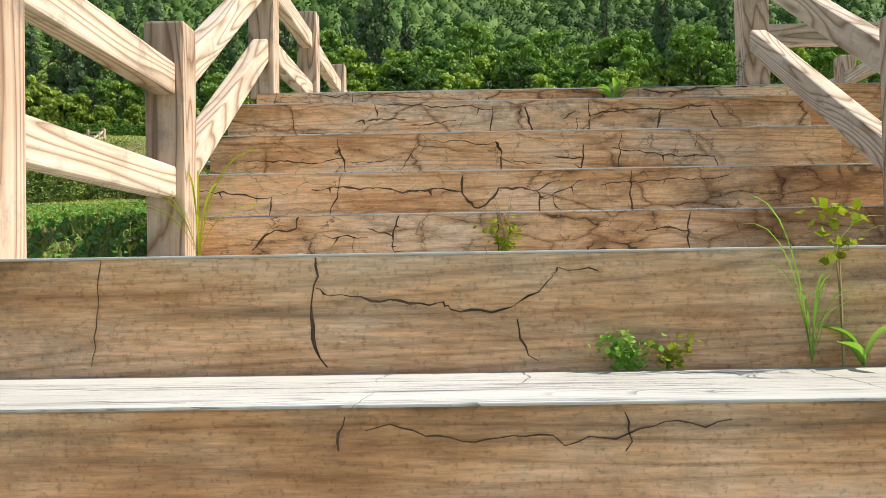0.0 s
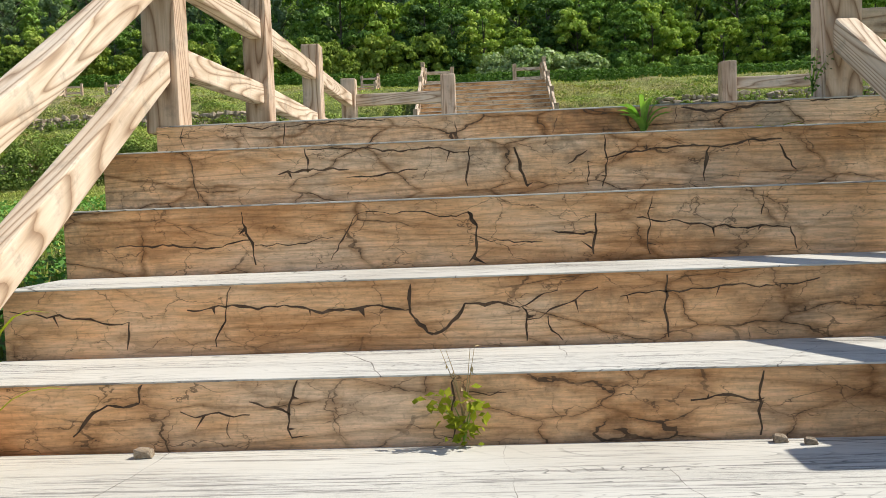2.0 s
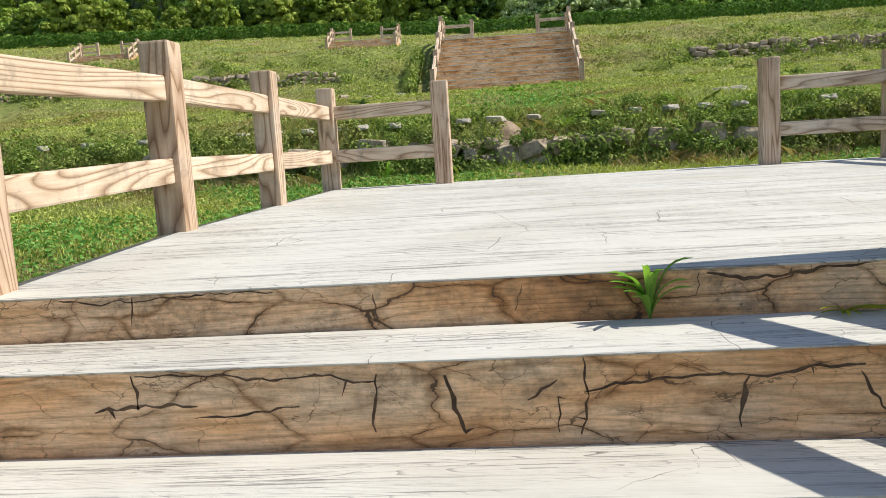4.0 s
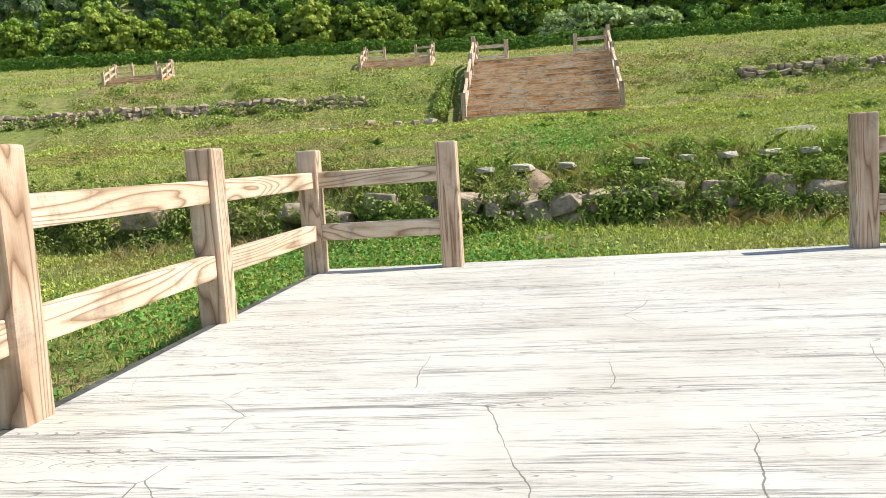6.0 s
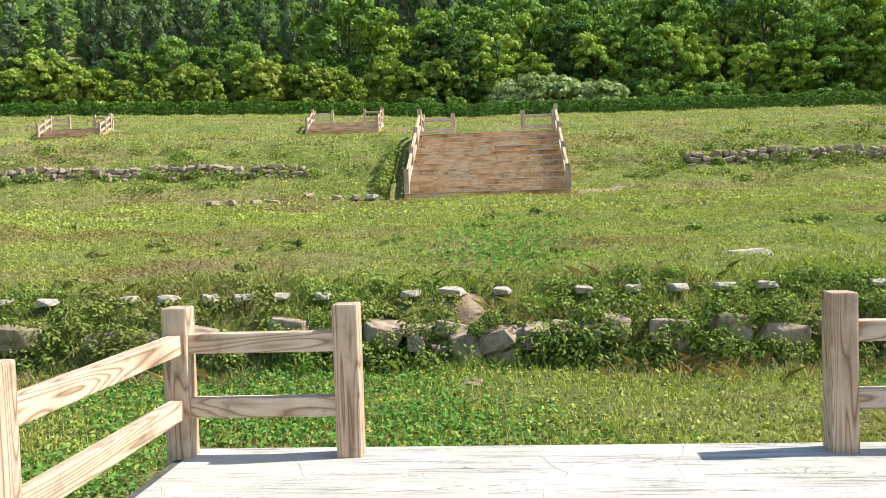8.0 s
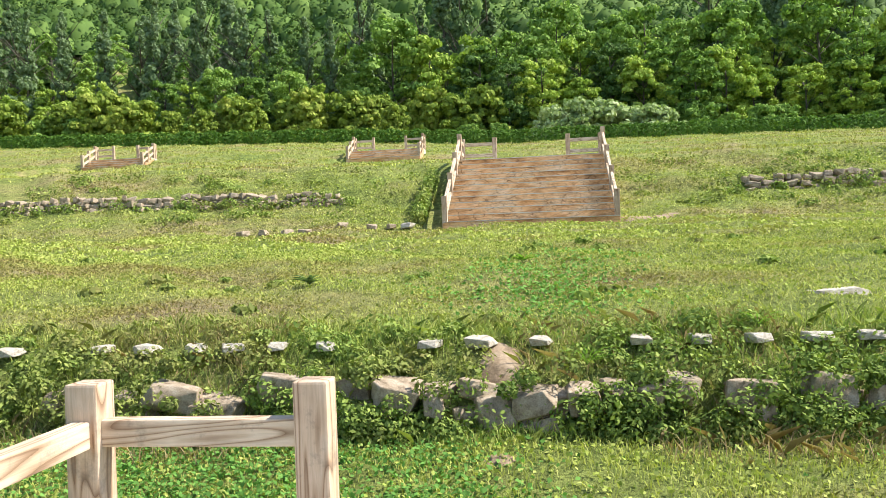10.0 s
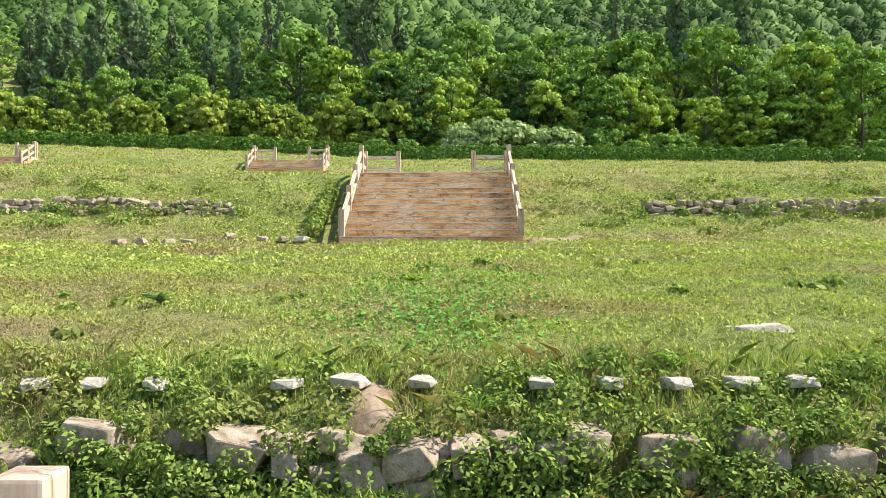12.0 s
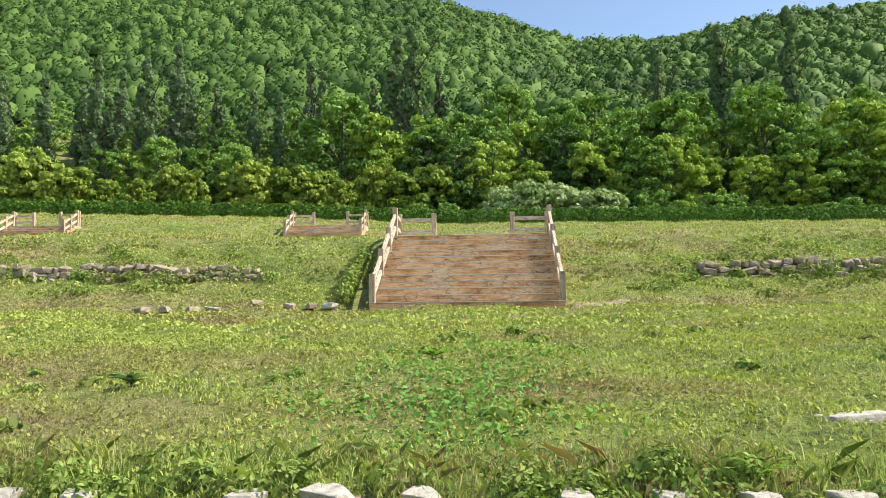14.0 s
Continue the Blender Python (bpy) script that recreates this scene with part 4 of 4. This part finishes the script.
# ---- hedge, shrubs and trees ----
def hedge(x0, x1, yfun, label):
    n = 26000
    x = rng.uniform(x0, x1, n)
    u = rng.uniform(0, 1, n)
    th = rng.uniform(0, np.pi, n)
    yc = yfun(x)
    z = land(x, yc) + np.clip(np.sin(th) * 1.0 + 0.06 * np.sin(x * 3) + 0.05 * np.sin(x * 7.7), 0, 1)
    y = yc + np.cos(th) * 0.55
    p = np.stack([x, y, z], 1) + rng.normal(size=(n, 3)) * 0.05
    nn = np.stack([np.zeros(n), np.cos(th), np.sin(th)], 1) + rng.normal(size=(n, 3)) * 0.5
    stuff("hedge", cloud_mesh("hedge", p, nn, rng.uniform(0.1, 0.2, n), 1.3), HEDGE_MAT, label, "hedge")


hedge(-45, 45, lambda x: 61.0 + 0 * x, "long low clipped green hedge above the terraces")


def crown_points(kind, r, h, n, seed):
    """Leaf positions on a crown built of overlapping clumps."""
    g = np.random.default_rng(seed)
    pts, nrm = [], []
    clumps = 75 if kind != "poplar" else 60
    for k in range(clumps):
        if kind == "poplar":
            u = g.uniform(0.08, 1.0)
            rad = r * (1.15 - u) * g.uniform(0.2, 0.8)
            cs = r * (0.34 - 0.2 * u)
        elif kind == "shrub":
            u = g.uniform(0.1, 0.85)
            rad = r * math.sqrt(max(0.05, 1 - u * u)) * g.uniform(0.2, 0.9)
            cs = r * g.uniform(0.14, 0.26)
        else:
            u = g.uniform(0.06, 0.95)
            rad = r * math.sqrt(max(0.05, 1 - ((u - 0.45) / 0.57) ** 2)) * g.uniform(0.25, 1.0) ** 0.6
            cs = r * g.uniform(0.13, 0.27)
        a = g.uniform(0, 2 * np.pi)
        c = np.array([rad * math.cos(a), rad * math.sin(a), h * u])
        m = n // clumps
        d = g.normal(size=(m, 3))
        d[:, 2] = np.abs(d[:, 2]) * 0.9 - 0.25
        d /= np.linalg.norm(d, axis=1, keepdims=True)
        q = c + d * cs * g.uniform(0.55, 1.08, (m, 1)) * np.array([1, 1, 0.85 if kind != "poplar" else 1.6])
        pts.append(q), nrm.append(d + g.normal(size=(m, 3)) * 0.45)
    return np.concatenate(pts), np.concatenate(nrm)


def trunk_mesh(h, r, limbs, seed):
    g = random.Random(seed)
    bm = bmesh.new()

    def limb(p, q, r0, r1, seg=5):
        p, q = Vector(p), Vector(q)
        last = None
        for j in range(seg + 1):
            u = j / seg
            c = p.lerp(q, u) + noise.noise_vector(Vector((seed, j, r0 * 9))) * r0 * 0.9 * (0 if j == 0 else 1)
            rr = r0 + (r1 - r0) * u
            ring = [bm.verts.new(c + Vector((math.cos(t), math.sin(t), 0)) * rr) for t in np.linspace(0, 2 * math.pi, 7)[:-1]]
            if last:
                for i in range(6):
                    bm.faces.new((last[i], last[(i + 1) % 6], ring[(i + 1) % 6], ring[i]))
            last = ring

    limb((0, 0, -0.5), (0, 0, h), r, r * 0.25, 7)
    for _ in range(limbs):
        z = h * g.uniform(0.3, 0.85)
        a = g.uniform(0, 6.28)
        ln = h * g.uniform(0.2, 0.4)
        limb((0, 0, z), (math.cos(a) * ln, math.sin(a) * ln, z + ln * 0.7), r * 0.4, r * 0.1, 4)
    mesh = bpy.data.meshes.new("trunk")
    bm.to_mesh(mesh)
    bm.free()
    return mesh


def tree(name, kind, r, h, n, leaf, mat, seed, label, category):
    t = empty(name, (0, 0, 0), label, category)
    if kind == "shrub":
        link_mesh("trunk", trunk_mesh(h * 0.6, 0.05, 6, seed), BARK, t)
    else:
        link_mesh("trunk", trunk_mesh(h * 0.85, h * 0.018, 9, seed), BARK, t)
    p, nn = crown_points(kind, r, h, n, seed)
    link_mesh("crown", cloud_mesh("crown", p, nn, rng.uniform(0.6, 1.3, len(p)) * leaf, 1.4), mat, t)
    return t


KINDS = {
    "dark": [tree("tree", "round", 3.4, 10.5, 7000, 0.29, TREE_DARK, s, "dark green broadleaf tree at the wood's edge", "tree") for s in (1, 2)],
    "mid": [tree("tree", "round", 3.5, 10.5, 7000, 0.29, TREE_MID, s, "green broadleaf tree with a rounded uneven crown", "tree") for s in (3, 4, 5)],
    "bright": [tree("tree", "round", 3.0, 9.0, 7000, 0.29, TREE_BRIGHT, s, "bright yellow-green broadleaf tree in sunlight", "tree") for s in (6, 7)],
    "poplar": [tree("poplar_tree", "poplar", 2.0, 13.5, 7000, 0.27, TREE_GREY, s, "slender grey-green poplar in a row", "tree") for s in (8, 9)],
    "shrub": [tree("shrub", "shrub", 2.2, 4.2, 4600, 0.26, SHRUB_YEL, s, "yellowing leafy shrub behind the hedge", "shrub") for s in (10, 11)],
    "green_shrub": [tree("shrub", "shrub", 2.1, 3.4, 4200, 0.26, TREE_MID, s, "dense green shrub behind the hedge", "shrub") for s in (12, 13)],
    "pale": [tree("flowering_shrub", "shrub", 2.2, 3.1, 4000, 0.24, SHRUB_PALE, s, "pale flowering shrub behind the hedge", "shrub") for s in (14,)],
}
used = set()
tr = random.Random(77)


def plant(kind, x, y, s=1.0):
    src = tr.choice(KINDS[kind])
    m = Matrix.Translation((x, y, float(land(x, y)) - 0.1)) @ Matrix.Rotation(tr.uniform(0, 6.28), 4, "Z") @ Matrix.Diagonal((s, s, s * tr.uniform(0.88, 1.12), 1))
    if src.name not in used:
        used.add(src.name)
        src.matrix_basis = m
        return src
    return copy_thing(src, m)


# pale shrubs beside the stair head, yellowing shrubs along the hedge, then the wood in rows
for x, y, s in ((4.4, 65.6, 1.0), (6.4, 65.2, 1.08), (8.6, 65.6, 1.15), (10.6, 65.4, 1.1), (12.6, 66.0, 0.9)):
    plant("pale", x, y, s)
for k in range(26):
    x = -46 + k * 1.75 + tr.uniform(-0.6, 0.6)
    plant("shrub" if tr.random() < 0.8 else "green_shrub", x, tr.uniform(67.5, 71.5), tr.uniform(0.75, 1.15))
for k in range(20):
    plant("green_shrub", tr.uniform(-4, 42), tr.uniform(68, 70.5), tr.uniform(0.45, 0.85))
for k in range(17):
    x = -5 + k * 2.75 + tr.uniform(-0.9, 0.9)
    plant("bright" if k in (3, 4, 10, 11, 15) else tr.choice(("mid", "mid", "bright", "dark")), x, tr.uniform(71.5, 75), tr.uniform(0.75, 1.05))
for k in range(16):
    x = -10 + k * 3.2 + tr.uniform(-1, 1)
    plant(tr.choice(("mid", "bright", "mid", "bright")), x, tr.uniform(76, 80), tr.uniform(1.05, 1.4))
for k in range(12):
    x = -50 + k * 3.2 + tr.uniform(-1, 1)
    plant("bright" if k < 4 else tr.choice(("mid", "mid", "bright")), x, tr.uniform(74, 78), tr.uniform(0.6, 0.85))
for k in range(22):
    x = -56 + k * 2.2 + tr.uniform(-0.7, 0.7)
    plant("bright" if k < 7 and k % 2 else tr.choice(("poplar", "poplar", "poplar", "dark")), x, tr.uniform(80, 86), tr.uniform(0.8, 1.1))
for k in range(16):
    x = -8 + k * 3.9 + tr.uniform(-1.5, 1.5)
    plant(tr.choice(("mid", "dark", "mid", "poplar")), x, tr.uniform(84, 89), tr.uniform(1.15, 1.45))
for k in range(34):
    x = -66 + k * 4.0 + tr.uniform(-1.5, 1.5)
    plant(tr.choice(("poplar", "mid", "poplar", "mid") if x < 2 else ("mid", "mid", "bright", "dark")), x, tr.uniform(91, 98), tr.uniform(0.9, 1.2))
for k in range(30):
    x = -78 + k * 5.6 + tr.uniform(-2, 2)
    plant(tr.choice(("mid", "mid", "dark") if x < 20 else ("mid", "bright")), x, tr.uniform(100, 109), tr.uniform(0.7, 1.0))


def hillside_woods():
    """Tree crowns on the hill: lumpy domes with loose leaf clumps over them, joined into two meshes."""
    g = np.random.default_rng(12)
    n, around, up = 6200, 9, 4
    y = 104 + 215 * g.uniform(0, 1, n) ** 0.8
    x = g.uniform(-0.75, 0.72, n) * y
    z = land(x, np.minimum(y, 300)) - 0.25 * np.maximum(y - 300, 0)
    r = g.uniform(1.5, 3.3, n) * (1 + (y - 104) / 420)
    tall = g.uniform(1.0, 1.6, n)
    c = np.stack([x, y, z], 1)
    th = np.linspace(0, 2 * np.pi, around, endpoint=False)
    ph = np.linspace(0.0, np.pi / 2, up)
    ring = np.stack([np.cos(ph)[:, None] * np.cos(th), np.cos(ph)[:, None] * np.sin(th), np.sin(ph)[:, None] + 0 * th], -1).reshape(-1, 3)
    k = len(ring)
    dome = ring[None] * (r[:, None] * g.uniform(0.62, 1.05, (n, k)))[:, :, None]
    dome[:, :, 2] *= tall[:, None]
    co = (c[:, None] + dome).reshape(-1, 3)
    quad = []
    for j in range(up - 1):
        for i in range(around):
            a, b = j * around + i, j * around + (i + 1) % around
            quad.append((a, b, b + around, a + around))
    faces = (np.arange(n)[:, None, None] * k + np.array(quad)[None]).reshape(-1, 4)
    mesh = bpy.data.meshes.new("hillside_woods")
    mesh.from_pydata(co.tolist(), [], faces.tolist())
    mesh.shade_smooth()
    stuff("hillside_woods", mesh, HILL_LEAF, "dense green woods covering the hillside", "woods")
    m = 62
    d = g.normal(size=(n, m, 3))
    d[:, :, 2] = np.abs(d[:, :, 2])
    d /= np.linalg.norm(d, axis=2, keepdims=True)
    q = c[:, None] + d * (r[:, None] * g.uniform(0.82, 1.1, (n, m)))[:, :, None] * np.stack([np.ones(n), np.ones(n), tall], 1)[:, None]
    nn = d + g.normal(size=(n, m, 3)) * 0.5
    stuff("hillside_foliage", cloud_mesh("hillside_foliage", q.reshape(-1, 3), nn.reshape(-1, 3), np.repeat(r * 0.17, m), 1.3), HILL_LEAF, "leafy tops of the hillside woods", "woods")


hillside_woods()
